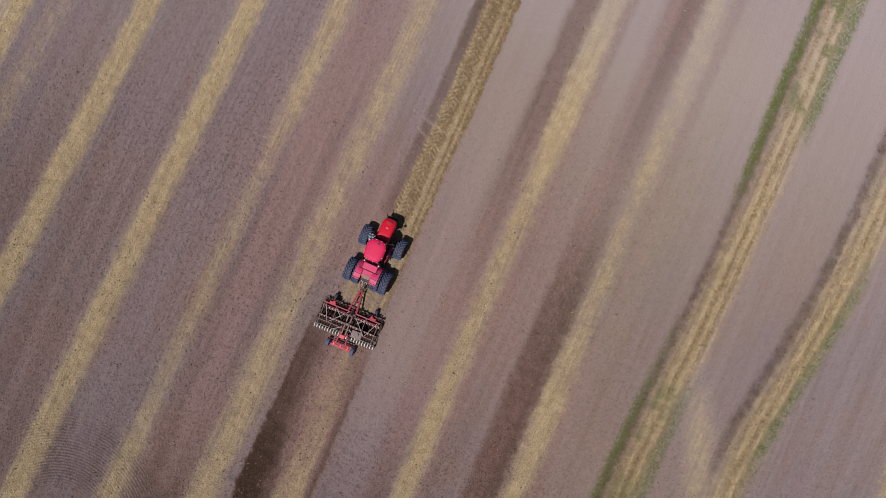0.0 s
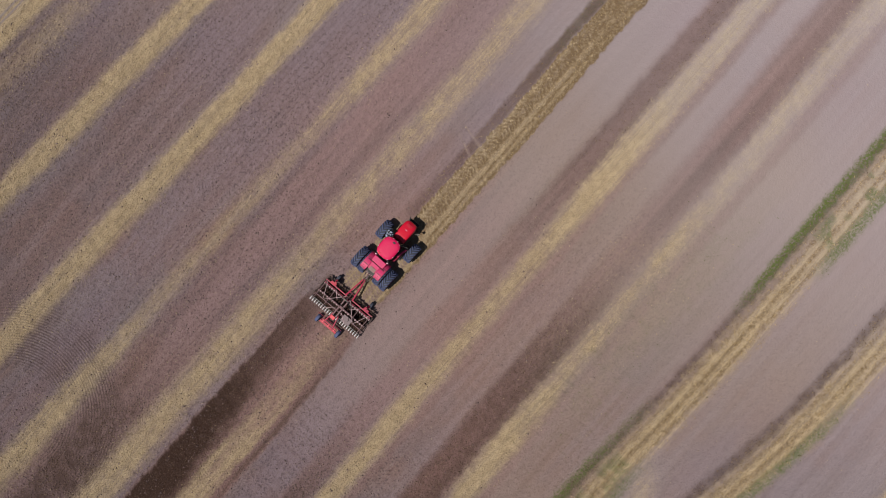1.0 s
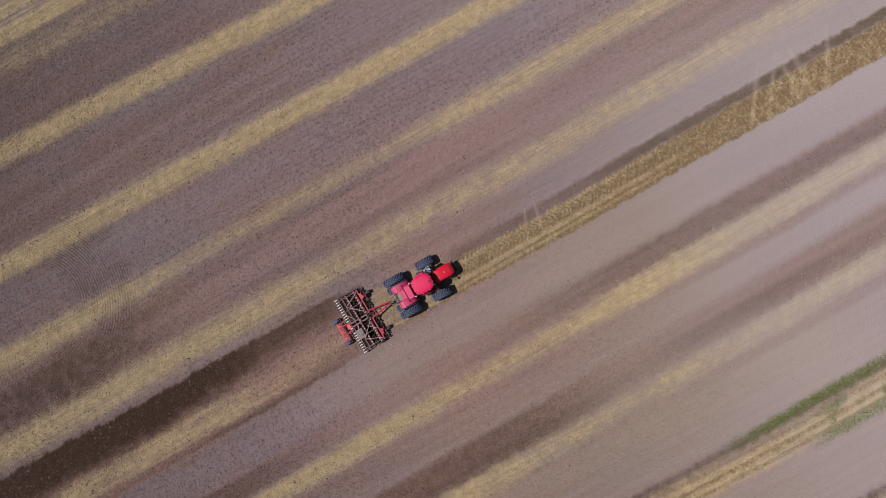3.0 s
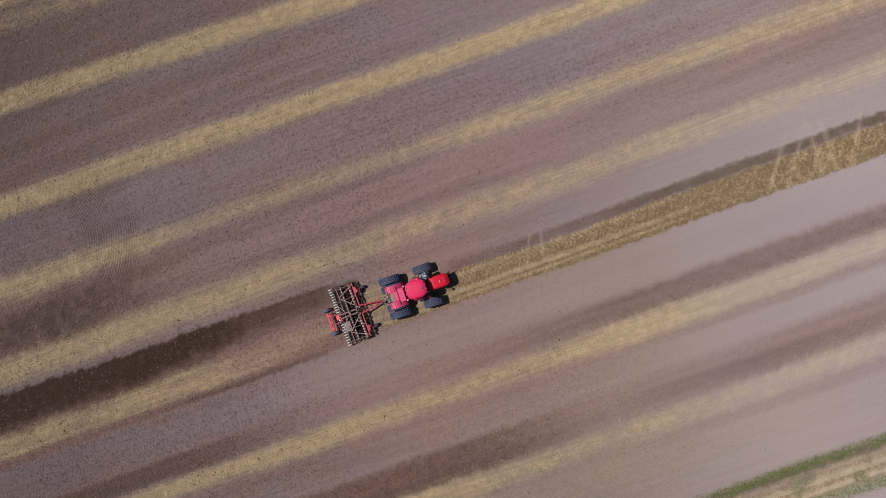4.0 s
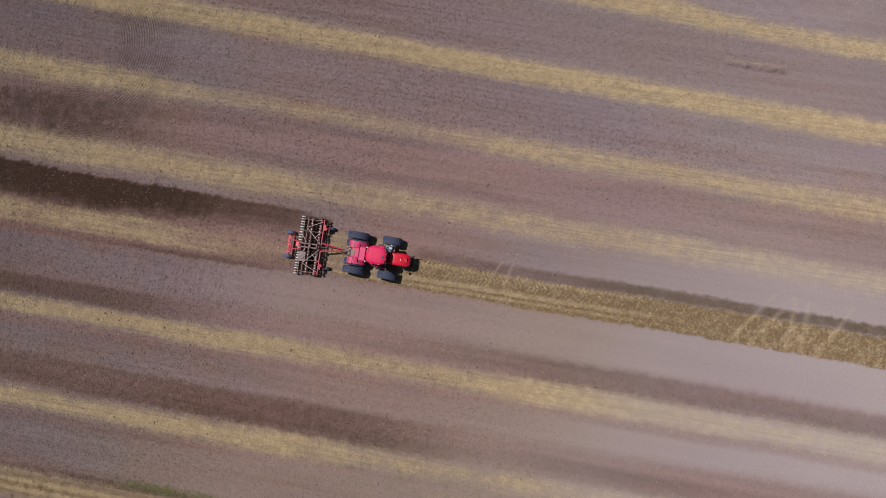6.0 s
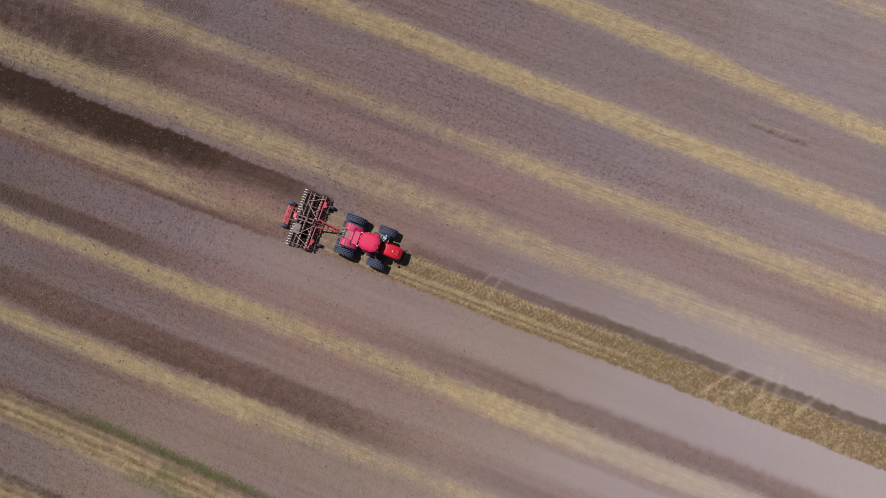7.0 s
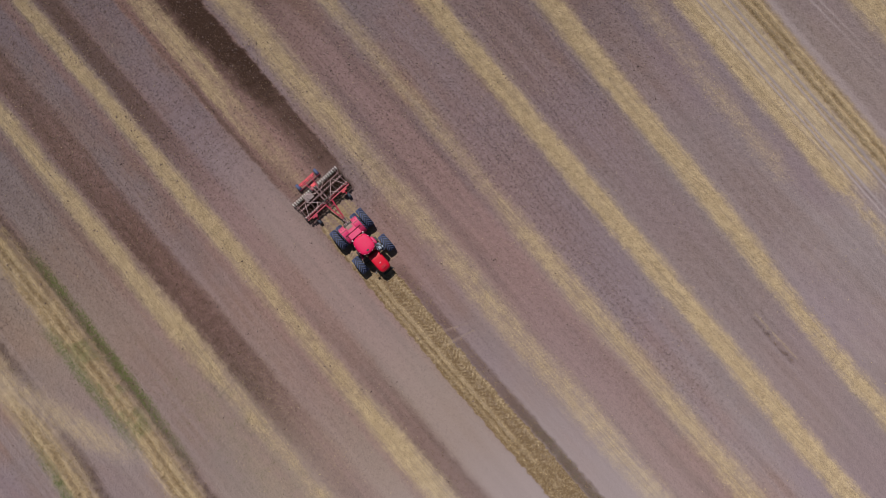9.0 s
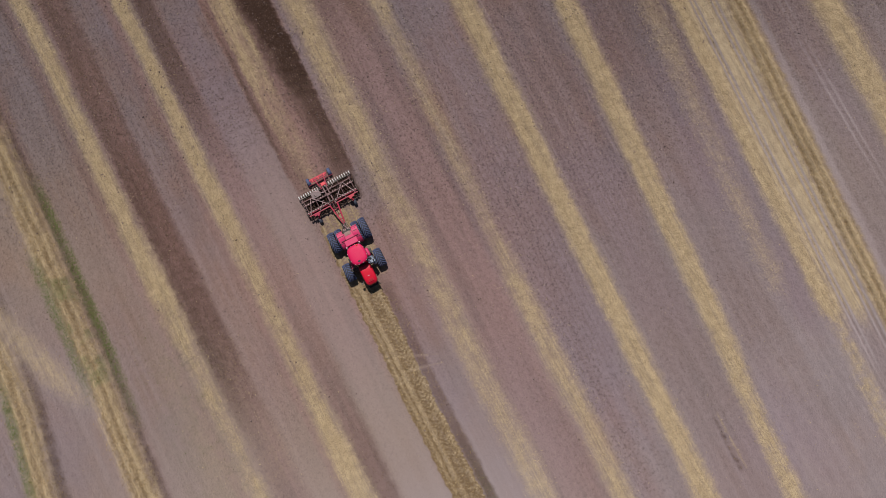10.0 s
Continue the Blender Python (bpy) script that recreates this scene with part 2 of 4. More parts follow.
def tube(bm, a, b, r, r2=None, sides=12):
    """A round bar from a to b."""
    a, b = Vector(a), Vector(b)
    m = Matrix.Translation((a + b) / 2) @ (b - a).to_track_quat("Z", "Y").to_matrix().to_4x4()
    bmesh.ops.create_cone(bm, cap_ends=True, segments=sides, radius1=r, radius2=r if r2 is None else r2, depth=(b - a).length, matrix=m)
    return bm


def bar(bm, a, b, w, h, bevel=0.012):
    """A square hollow-section bar from a to b, w wide and h high."""
    a, b = Vector(a), Vector(b)
    d = b - a
    side = d.cross(Vector((0, 0, 1)))
    side = side.normalized() if side.length > 1e-4 else Vector((0, 1, 0))
    up = side.cross(d).normalized()
    turn = Matrix((d.normalized(), side, up)).transposed()
    n = d.length
    mid = (a + b) / 2
    return box(bm, mid - Vector((n, w, h)) / 2, mid + Vector((n, w, h)) / 2, bevel, turn)


def ring(cx, cy, cz, rx, ry, power, axis, sides=28):
    """A rounded rectangle of half sizes rx, ry across the given axis."""
    out = []
    for k in range(sides):
        t = 2 * math.pi * k / sides
        c, s = math.cos(t), math.sin(t)
        u = math.copysign(abs(c) ** (2 / power), c) * rx
        v = math.copysign(abs(s) ** (2 / power), s) * ry
        out.append((cx, cy + u, cz + v) if axis == "x" else (cx + u, cy + v, cz))
    return out


def loft(bm, rings):
    loops = [[bm.verts.new(p) for p in r] for r in rings]
    n = len(loops[0])
    for a, b in zip(loops, loops[1:]):
        for k in range(n):
            bm.faces.new((a[k], a[(k + 1) % n], b[(k + 1) % n], b[k]))
    bm.faces.new(loops[0][::-1])
    bm.faces.new(loops[-1])
    bmesh.ops.recalc_face_normals(bm, faces=bm.faces)
    return bm


def spin_profile(bm, profile, sides, closed=True):
    """A solid turned about the y axis from (y, radius) points."""
    loops = []
    for k in range(sides):
        t = 2 * math.pi * k / sides
        loops.append([bm.verts.new((r * math.cos(t), y, r * math.sin(t))) for y, r in profile])
    n = len(profile)
    for k in range(sides):
        a, b = loops[k], loops[(k + 1) % sides]
        for j in range(n if closed else n - 1):
            bm.faces.new((a[j], a[(j + 1) % n], b[(j + 1) % n], b[j]))
    bmesh.ops.recalc_face_normals(bm, faces=bm.faces)
    return bm


def arc_shell(bm, cx, cz, r, thick, y0, y1, a0, a1, steps=14):
    """A bent sheet about an axle along y, as a mudguard."""
    loops = []
    for k in range(steps + 1):
        t = radians(a0 + (a1 - a0) * k / steps)
        c, s = math.cos(t), math.sin(t)
        loops.append([bm.verts.new((cx + q * c, y, cz + q * s)) for q, y in ((r, y0), (r, y1), (r + thick, y1), (r + thick, y0))])
    for a, b in zip(loops, loops[1:]):
        for j in range(4):
            bm.faces.new((a[j], a[(j + 1) % 4], b[(j + 1) % 4], b[j]))
    bm.faces.new(loops[0][::-1])
    bm.faces.new(loops[-1])
    bmesh.ops.recalc_face_normals(bm, faces=bm.faces)
    return bm


# -- the field: what lies where --
RNG = np.random.default_rng(7)


def lattice(seed, n=257):
    return np.random.default_rng(seed).random((n, n)).astype(np.float32)


def waves(x, y, size, seed, octaves=3):
    """Smooth random values from 0 to 1, with forms of about the given size."""
    total, weight, amp = np.zeros_like(x, dtype=np.float32), 0.0, 1.0
    for k in range(octaves):
        g = lattice(seed * 17 + k)
        u, v = x / size * 2**k + 91.7 + 13.1 * k, y / size * 2**k + 47.3 + 7.7 * k
        i, j = np.floor(u).astype(int), np.floor(v).astype(int)
        a, b = u - i, v - j
        a, b = a * a * (3 - 2 * a), b * b * (3 - 2 * b)
        i0, i1, j0, j1 = i % 256, (i + 1) % 256, j % 256, (j + 1) % 256
        total += amp * ((g[i0, j0] * (1 - a) + g[i1, j0] * a) * (1 - b) + (g[i0, j1] * (1 - a) + g[i1, j1] * a) * b)
        weight, amp = weight + amp, amp * 0.5
    return total / weight


def step(v, lo, hi):
    t = np.clip((v - lo) / (hi - lo), 0, 1)
    return t * t * (3 - 2 * t)


def band(y, lo, hi, soft):
    return step(y, lo - soft, lo + soft) * (1 - step(y, hi - soft, hi + soft))


# Straw swaths: y at x = 0, slope, half width, cover, height, gold, seed
SWATHS = [
    (49.7, -0.040, 1.55, 0.95, 0.10, 0.12, 1),
    (41.5, -0.065, 1.05, 1.1, 0.14, 0.46, 2),
    (36.8, -0.060, 1.05, 0.95, 0.05, 0.05, 3),
    (33.8, -0.085, 1.60, 0.48, 0.03, 0.05, 4),
    (26.85, -0.066, 1.10, 0.98, 0.12, 0.08, 5),
    (18.6, -0.035, 1.10, 1.00, 0.12, 0.10, 6),
    (11.6, -0.023, 1.30, 0.84, 0.08, 0.12, 7),
    (4.95, -0.010, 1.50, 0.76, 0.08, 0.10, 8),
    (-9.38, 0.003, 1.05, 0.92, 0.10, 0.18, 9),
    (-17.35, 0.012, 1.10, 0.85, 0.10, 0.12, 10),
    (-25.7, 0.0, 1.30, 0.95, 0.24, 0.50, 11),
    (-33.7, 0.0, 1.45, 0.88, 0.22, 0.46, 12),
    (-44.0, 0.050, 1.20, 0.80, 0.12, 0.30, 13),
]


def sway(x):
    """The gentle bend of the uncut row on the right."""
    return 0.02 * x - 1.1 * np.tanh(x / 16)


def sweep(x):
    """The wider bend of the row beyond it."""
    return 0.01 * x - 1.6 * np.tanh((x - 4) / 9)


def swath_line(swath, x):
    return swath[0] + swath[1] * x + (sway(x) if swath[6] == 11 else sweep(x) if swath[6] == 12 else 0)


def field(x, y):
    """Cover and height of the field at the given places."""
    wob = (waves(x, y, 11.0, 3) - 0.5) * 0.30 + (waves(x, y, 0.45, 4) - 0.5) * 0.34
    yw = y + wob
    lump = waves(x, y, 0.55, 5)
    big = waves(x, y, 14.0, 6)
    out = {k: np.zeros_like(x, dtype=np.float32) for k in ("straw", "gold", "brown", "pale", "tilled", "green", "mauve", "arcs", "calm", "tan", "violet", "drill")}
    high = np.zeros_like(x, dtype=np.float32)

    for swath in SWATHS:
        half, cover, rise, gold, seed = swath[2:]
        d = yw - swath_line(swath, x)
        if seed in (9, 10):
            half = half * (1 + 0.25 * step(x, 4, 24))
            cover = cover * (1 - 0.30 * step(x, 12, 28))
            half = half * (1 - 0.22 * (1 - step(x, -22, -8)))
        if seed == 7:
            half = half * (1 - 0.22 * band(x, -22, 6, 5))
        body = np.exp(-(np.abs(d) / (half * 1.02)) ** 2.2)
        fray = np.exp(-(np.abs(d) / (half * 2.1)) ** 2)
        fade = 0.72 + 0.34 * waves(x / 2.2, y, 7.0, 20 + seed, 2) + 0.36 * (waves(x / 1.6, y, 0.7, 50 + seed, 3) - 0.36)
        if seed == 7:
            fade = fade * (1 - 0.17 * step(x, -32, -16) - 0.18 * band(x, -20, 4, 6))
        if seed == 8:
            fade = fade * (1 - 0.12 * step(x, -16, -4) - 0.12 * step(x, 6, 20))
        if seed == 10:
            fade = fade * (1 - 0.40 * band(x, 2, 26, 7)) + 0.35 * (waves(x / 2, y, 1.1, 57, 2) - 0.45)
        if seed == 9:
            fade = fade * (1 - 0.22 * band(x, -8, 12, 6))
        if seed == 4:
            fade = fade * (1 - 0.8 * band(x, 21, 60, 4))
        if seed == 5:
            fade = fade * (1 - 0.35 * step(x, 34, 48))
        amount = cover * fade * (0.88 * body + 0.20 * fray)
        out["straw"] = np.maximum(out["straw"], amount)
        if seed in (2, 11, 12):
            # unworked rows, combed lengthwise into ridges
            groove = 0.5 + 0.5 * np.sin((d - 0.7 * wob + 0.12 * waves(x, y, 4.0, 60 + seed)) * 2 * math.pi / 0.78 + 1.3 * (waves(x / 5, y, 0.5, 64 + seed, 2) - 0.5))
            gold = gold * (0.32 + 1.1 * groove * (0.5 + lump)) + 0.25 * (waves(x / 6, y, 0.22, 66 + seed, 2) - 0.45)
            high += 0.12 * body * (1 - groove)
            if seed == 11:
                out["straw"] = np.maximum(out["straw"], 0.50 * band(d, 0.9, 1.6, 0.2) * (0.6 + 0.6 * lump))
            if seed == 2:
                out["pale"] = np.maximum(out["pale"], 0.45 * band(d, half + 0.1, half + 0.85, 0.2))
        out["gold"] = np.maximum(out["gold"], np.clip(gold, 0, 1) * fray)
        high += rise * body * (0.3 + 1.4 * lump)

    # soil between the swaths: bare, mixed brown, or dusty
    def brown(lo, hi, s_lo, s_hi, much, soft=0.35):
        m = band(yw, lo + s_lo * x, hi + s_hi * x, soft)
        out["brown"] = np.maximum(out["brown"], m * much)
        return m

    brown(5.9, 10.6, -0.014, -0.022, 0.45 + 0.30 * big, 0.8)
    brown(13.2, 14.8, -0.022, -0.022, 0.25, 0.8)
    brown(19.8, 25.0, -0.032, -0.04, 0.45 * big + 0.12, 0.9)
    brown(27.6, 31.5, -0.04, -0.04, 0.35 * big + 0.1, 0.9)
    brown(-8.4, -6.3, 0.003, 0.003, 0.9 * (0.65 + 0.30 * step(x, 6, 16)), 0.55)
    brown(-11.2, -10.2, 0.003, 0.003, 0.65)
    brown(-16.35, -13.5, 0.012, 0.012, 1.0 - 0.30 * band(x, 6, 22, 5) - 0.25 * (1 - step(x, -30, -12)), 0.75)
    brown(-19.4, -18.3, 0.012, 0.012, 0.5)
    back = band(yw, -16.5, -13.6, 0.45) * (0.66 * (1 - step(x, 0, 13)) - 0.12 * (1 - step(x, -26, -12)))
    out["tilled"] = np.maximum(out["tilled"], 0.74 * back * (0.65 + 0.7 * waves(x, y, 0.3, 72, 2)))
    back = band(yw, -8.6, -6.6, 0.4) * (1 - step(x, -26, -8))
    out["tilled"] = np.maximum(out["tilled"], 0.55 * back)
    back = band(yw, 6.2, 10.4, 0.7) * (1 - step(x, -32, -15))
    out["tilled"] = np.maximum(out["tilled"], 0.62 * back * (0.35 + 1.1 * lump))
    ahead_ = step(x, 4, 16) * (0.7 + 0.6 * lump)
    out["tilled"] = np.maximum(out["tilled"], 0.26 * ahead_ * band(yw, -8.3, -6.4, 0.3) + 0.20 * ahead_ * step(x, 10, 24) * band(yw, -16.2, -14.4, 0.3))
    out["pale"] = np.maximum(out["pale"], 0.30 * band(yw, -6.2, -2.6, 0.5) * band(x, -16, 80, 5))
    # dark seams beside the two uncut rows
    bend = sway(x)
    for lo, hi, way, dim in ((-24.55, -23.75, bend, 0.50), (-32.5, -31.6, sweep(x), 0.52)):
        out["tilled"] = np.maximum(out["tilled"], dim * band(yw, lo + way, hi + way, 0.25) * (0.45 + 1.0 * lump))
    out["brown"] = np.maximum(out["brown"], 0.45 * band(yw, -24.8 + bend, -23.4 + bend, 0.3))
    out["brown"] = np.maximum(out["brown"], np.clip(0.58 * np.exp(-(((x + 1) / 17.0) ** 2)) * (0.35 + 1.2 * waves(x, y, 8.0, 71, 3)) * np.exp(-(((y + 2) / 20.0) ** 2)), 0, 0.85))
    out["tilled"] = np.maximum(out["tilled"], 0.26 * (1 - step(x, -38, -12)) * (0.5 + 1.0 * big) + 0.32 * step(y, 16, 34) * (1 - step(x, -10, 8)))
    out["tilled"] = np.maximum(out["tilled"], 0.24 * (1 - step(x, -30, -12)) * (1 - step(y, -23, -16)) * (0.5 + big))
    out["tilled"] = np.maximum(out["tilled"], 0.20 * band(y, -24, -9, 2.0) * (1 - step(x, -26, -2)) * (0.5 + big))
    # dust ahead and to the right; the antisolar bright spot is painted in too
    dust = step(x, 4, 34) * (1 - 0.80 * step(y, -2, 12)) * 0.66 + 0.05
    dust = dust * (0.65 + 0.7 * big) * (1 - 0.75 * out["brown"])
    out["pale"] = np.maximum(out["pale"], np.clip(dust, 0, 1))
    calm = np.maximum.reduce([step(x, -8, 16) * step(y, 9, 20), step(x, 2, 26) * (1 - step(y, 2, 12)), 0.85 * step(x, -12, 10) * (1 - step(y, -19, -9))])
    out["mauve"] = np.clip(calm * (0.6 + 0.7 * big), 0, 1) * (1 - 0.1 * out["brown"])
    lane = band(yw, 37.2 - 0.05 * x, 40.6 - 0.06 * x, 0.3) * (1 - step(x, 22, 30))
    out["pale"] = np.maximum(out["pale"] * (1 - lane), 0.36 * lane)
    out["straw"] = np.maximum(out["straw"], lane * (0.78 + 0.25 * lump))
    out["gold"] *= 1 - 0.8 * lane

    thin = band(y, -22.0, -11.5, 3.0) * band(x, -3, 19, 6)
    out["straw"] = np.maximum(out["straw"], 0.30 * thin * (0.5 + big))
    out["brown"] *= 1 - 0.15 * thin

    # the row under the tractor: standing straw ahead, tilled earth behind
    ahead = step(x, -5.0, -3.6)
    row_mid, row_half = -0.80 - 0.004 * x, 1.55
    d = yw - row_mid
    rim = row_half - 0.40
    row = step(d, -row_half - 0.16, -row_half + 0.16) * (1 - step(d, rim - 0.16, rim + 0.16)) * ahead
    out["straw"] = np.maximum(out["straw"], row * (0.95 - 0.20 * lump))
    out["gold"] = np.where(row > 0.3, 0.95, out["gold"])
    turned = step(x, 19, 31)
    strip = np.floor((y + 0.2 * waves(x, y, 4.0, 34) + 3.0) / 0.62)
    offset = np.sin(strip * 12.9) * 0.17
    lean = np.where(strip % 2 < 1, 0.8, -0.7) * (1 - turned) + 0.2 * turned
    phase = x + offset + lean * (y - strip * 0.62) + (0.26 + 0.20 * turned) * waves(x, y, 0.8, 31)
    ripple = np.sin(phase * 2 * math.pi / (0.38 - 0.02 * turned))
    ticks = (0.20 + 0.80 * step(waves(x, y, 0.40, 32, 2), 0.34, 0.66)) * (0.40 + 0.75 * waves(x, y, 1.6, 33, 2))
    # lighter crests, darker troughs: the ripples' shading painted through the gold mask
    crest = step(ripple, -0.1, 0.8) * ticks * (0.25 * turned + (1 - turned) * (0.25 + 0.75 * step(y, -1.1, -0.6)))
    crest = crest + 0.40 * turned * step(waves(x * 0.8, y * 1.1, 0.24, 44, 2), 0.40, 0.75)
    # trodden lanes along the row, clearest near the tractor
    yl = y + 0.12 * (waves(x, y, 1.2, 39) - 0.5)
    tone = np.interp(yl, (-2.40, -2.22, -2.02, -1.88, -1.70, -1.58, -1.32, -1.14, -0.95, -0.30, -0.12, 0.05, 0.22, 0.75),
                     (0.75, 0.85, 0.45, 0.50, 0.95, 0.45, 0.30, 0.70, 0.90, 0.80, 0.50, 0.60, 0.92, 0.97))
    tone = (tone - 0.13 * (1 - step(x, 8, 22))) * (1 - turned) + (0.84 - 0.30 * step(yl, 0.35, 0.7)) * turned
    out["gold"] = np.where(row > 0.3, tone + 0.15 - 0.80 * crest * (0.35 + 0.65 * tone) - 0.30 * (lump - 0.4), out["gold"])
    high += row * (0.05 + 0.075 * ripple * ticks + 0.16 * lump - 0.09 * tone)
    out["pale"] *= 1 - 0.92 * row
    out["brown"] *= 1 - 0.4 * row
    seam = step(d, rim - 0.2, rim + 0.15) * (1 - step(d, row_half + 0.22, row_half + 0.65)) * step(x, 2.0, 4)
    seam = seam * (0.68 + 0.32 * step(x, 10, 30)) * (0.7 + 0.5 * waves(x, y, 1.6, 35, 3))
    out["tilled"] = np.maximum(out["tilled"], seam * 0.54)
    out["straw"] = np.where(seam > 0.25, 0.24 + 0.25 * (lump - 0.4), out["straw"])
    out["gold"] = np.maximum(out["gold"], seam)
    out["pale"] *= 1 - 0.85 * seam
    out["brown"] = np.maximum(out["brown"], 0.8 * seam)
    # tyre tracks pressed into the row
    mat_ = band(yw, -2.0, 1.55, 0.25) * band(x, -5.1, 2.2, 0.8)
    out["straw"] = np.maximum(out["straw"], mat_ * (0.74 + 0.3 * lump))
    out["gold"] = np.where(mat_ > 0.3, np.clip(out["gold"], 0.35, 0.5), out["gold"])
    for ty in (-1.56, -0.91, 0.77, 1.42):
        tread = band(y, ty - 0.28, ty + 0.28, 0.08) * band(x, -5.4, 1, 0.6)
        tread = tread * (0.35 + 0.65 * (0.5 + 0.5 * np.sin((x - np.abs(y - ty) * 0.9) * 2 * math.pi / 0.33)))
        out["brown"] = np.maximum(out["brown"], 0.5 * tread)
        out["straw"] *= 1 - 0.55 * tread
    # paths that cross the row
    for cx, lean in ((9.6, 0.45), (11.0, 0.25), (31.5, 0.75), (33.2, 0.70), (35.2, 0.10), (36.4, 0.05), (38.6, 0.55)):
        line = np.exp(-(((x - cx - lean * (y + 0.8)) / (0.14 if cx < 20 else 0.28)) ** 2)) * band(y, -1.2 if cx < 20 else -2.6, 2.4, 0.5)
        out["tilled"] *= 1 - 0.8 * line
        line = line * (0.45 + 0.65 * lump)
        out["pale"] = np.maximum(out["pale"], 0.12 * line)
        out["straw"] = np.maximum(out["straw"], 0.55 * line)
        out["gold"] *= 1 - 0.55 * line
        high -= 0.05 * line
    comb = step(np.sin((x - 0.75 * y + 0.4 * waves(x, y, 2.0, 36)) * 2 * math.pi / 1.05), 0.3, 0.95) * band(x, 33, 42, 2.0) * row
    out["gold"] *= 1 - 0.22 * comb * (0.4 + lump)

    behind = 1 - step(x, -8.2, -6.2)
    wake = band(yw, -2.75, 2.85 - 0.016 * x, 0.25) * behind
    fresh = 1 - step(x, -24, -10)
    out["straw"] *= 1 - 0.92 * wake
    out["pale"] *= 1 - 0.9 * wake
    out["brown"] = np.maximum(out["brown"] * (1 - wake), wake * 0.85)
    rag = yw + 0.45 * (waves(x, y, 0.35, 41, 3) - 0.5)
    low = -0.9 + 1.2 * step(x, -26, -9)
    dark = step(rag + 1.1 * (waves(x / 3, y, 0.35, 43, 3) - 0.5), low - 0.3, low + 1.9) * (1 - step(rag, 2.66 - 0.016 * x, 2.90 - 0.016 * x)) * behind
    out["tilled"] = np.maximum(out["tilled"], dark * (0.62 + 0.42 * fresh) * (0.82 + 0.4 * lump) * (0.74 + 0.30 * step(y, -0.3, 1.6)))
    spill = step(yw, -2.5, -1.9) * (1 - step(yw, -0.7, 0.9)) * behind
    out["straw"] = np.maximum(out["straw"], spill * (0.40 + 0.28 * fresh) * (0.55 + 0.85 * waves(x / 5, y, 0.6, 42)))
    out["brown"] = np.maximum(out["brown"], band(yw, -3.0, -2.3, 0.2) * (1 - step(x, -10, -6)))
    out["tilled"] = np.maximum(out["tilled"], 0.35 * band(yw, -2.85, -2.45, 0.18) * (1 - step(x, -12, -7)))
    # earth turned by the discs, with the harrow's shade painted in darker
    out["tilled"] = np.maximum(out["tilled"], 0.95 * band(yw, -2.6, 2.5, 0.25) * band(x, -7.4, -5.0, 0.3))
    high += wake * (0.10 * (lump - 0.5) + 0.03)

    # green regrowth in the row on the right, in two stretches
    for x0, x1, much in ((-15.0, 0.0, 0.8), (20.0, 46.0, 1.0)):
        g = band(yw, -24.25 + bend, -23.45 + bend, 0.25) * band(x, x0 - 4, x1 + 3, 3.0)
        g = np.maximum(g, band(yw, -27.4 + bend, -26.4 + bend, 0.3) * band(x, x0 + 2, x1, 2.0) * 0.8)
        g = np.maximum(g, band(yw, -26.4 + bend, -24.6 + bend, 0.4) * band(x, x0 + 3, x1, 2.0) * 0.75 * step(waves(x, y, 1.3, 62, 2), 0.42, 0.62))
        out["green"] = np.maximum(out["green"], g * much * (0.55 + 0.45 * step(waves(x / 2, y, 1.8, 61, 3), 0.25, 0.5)))
    out["green"] = np.maximum(out["green"], 0.8 * band(yw, -35.2 + sweep(x), -34.2 + sweep(x), 0.3) * band(x, -5, 14, 3) * (0.3 + 0.9 * lump))
    out["green"] = np.maximum(out["green"], 0.24 * seam * step(x, 14, 26) * (0.4 + 0.8 * lump))
    out["green"] = np.maximum(out["green"], 0.15 * band(y, -22.5, -16.5, 2.0) * band(x, -4, 22, 6) * step(lump, 0.2, 0.9))
    out["straw"] *= 1 - 0.45 * out["green"]
    # a worn way between the two rows on the right
    path = np.exp(-(((y + 30.6 - 0.375 * (x + 7.4)) / 1.75) ** 2)) * (1 - step(x, -3, 5)) * step(x, -20, -14)
    out["pale"] = np.maximum(out["pale"], 0.30 * path)
    out["straw"] = np.maximum(out["straw"] * (1 - 0.3 * path), 0.62 * path * (0.75 + 0.4 * lump))
    out["gold"] *= 1 - 0.5 * path
    out["green"] *= 1 - 0.7 * path
    out["tilled"] *= 1 - 0.8 * path
    # headland track with paired ruts
    for ry in (37.55, 37.95, 39.35, 39.8):
        rut = np.exp(-(((y - ry + 0.052 * x) / 0.13) ** 2)) * (1 - step(x, 26, 34))
        high -= 0.06 * rut
        out["brown"] = np.maximum(out["brown"], 0.15 * rut)
        out["straw"] *= 1 - 0.12 * rut
        out["pale"] *= 1 - 0.5 * rut
        side = np.exp(-(((y - ry - 0.24 + 0.052 * x) / 0.12) ** 2)) * (1 - step(x, 26, 34))
        out["pale"] = np.maximum(out["pale"], 0.9 * side)
        out["straw"] *= 1 - 0.6 * side
    # two faint wheel lines in the open soil beyond
    for ry in (45.5, 46.1):
        line = np.exp(-(((y - ry + 0.01 * x) / 0.09) ** 2)) * (0.5 + 0.6 * big)
        out["pale"] = np.maximum(out["pale"], 0.75 * line)
    # turning marks
    for cx, cy, r0, r1, ext, deep, sx0, sx1, sy0, sy1 in ((31.5, 31.5, 1.0, 8.6, 0.9, 0.02, 22, 44, 25, 37),):
        r = np.hypot(x - cx, y - cy)
        zone = band(r, r0, r1, 1.6) * band(x, sx0, sx1, 3.0) * band(y, sy0, sy1, 1.6) * (0.5 + 0.8 * lump)
        comb = 0.5 + 0.5 * np.sin(r * 2 * math.pi / ext)
        high += 0.4 * deep * zone * comb
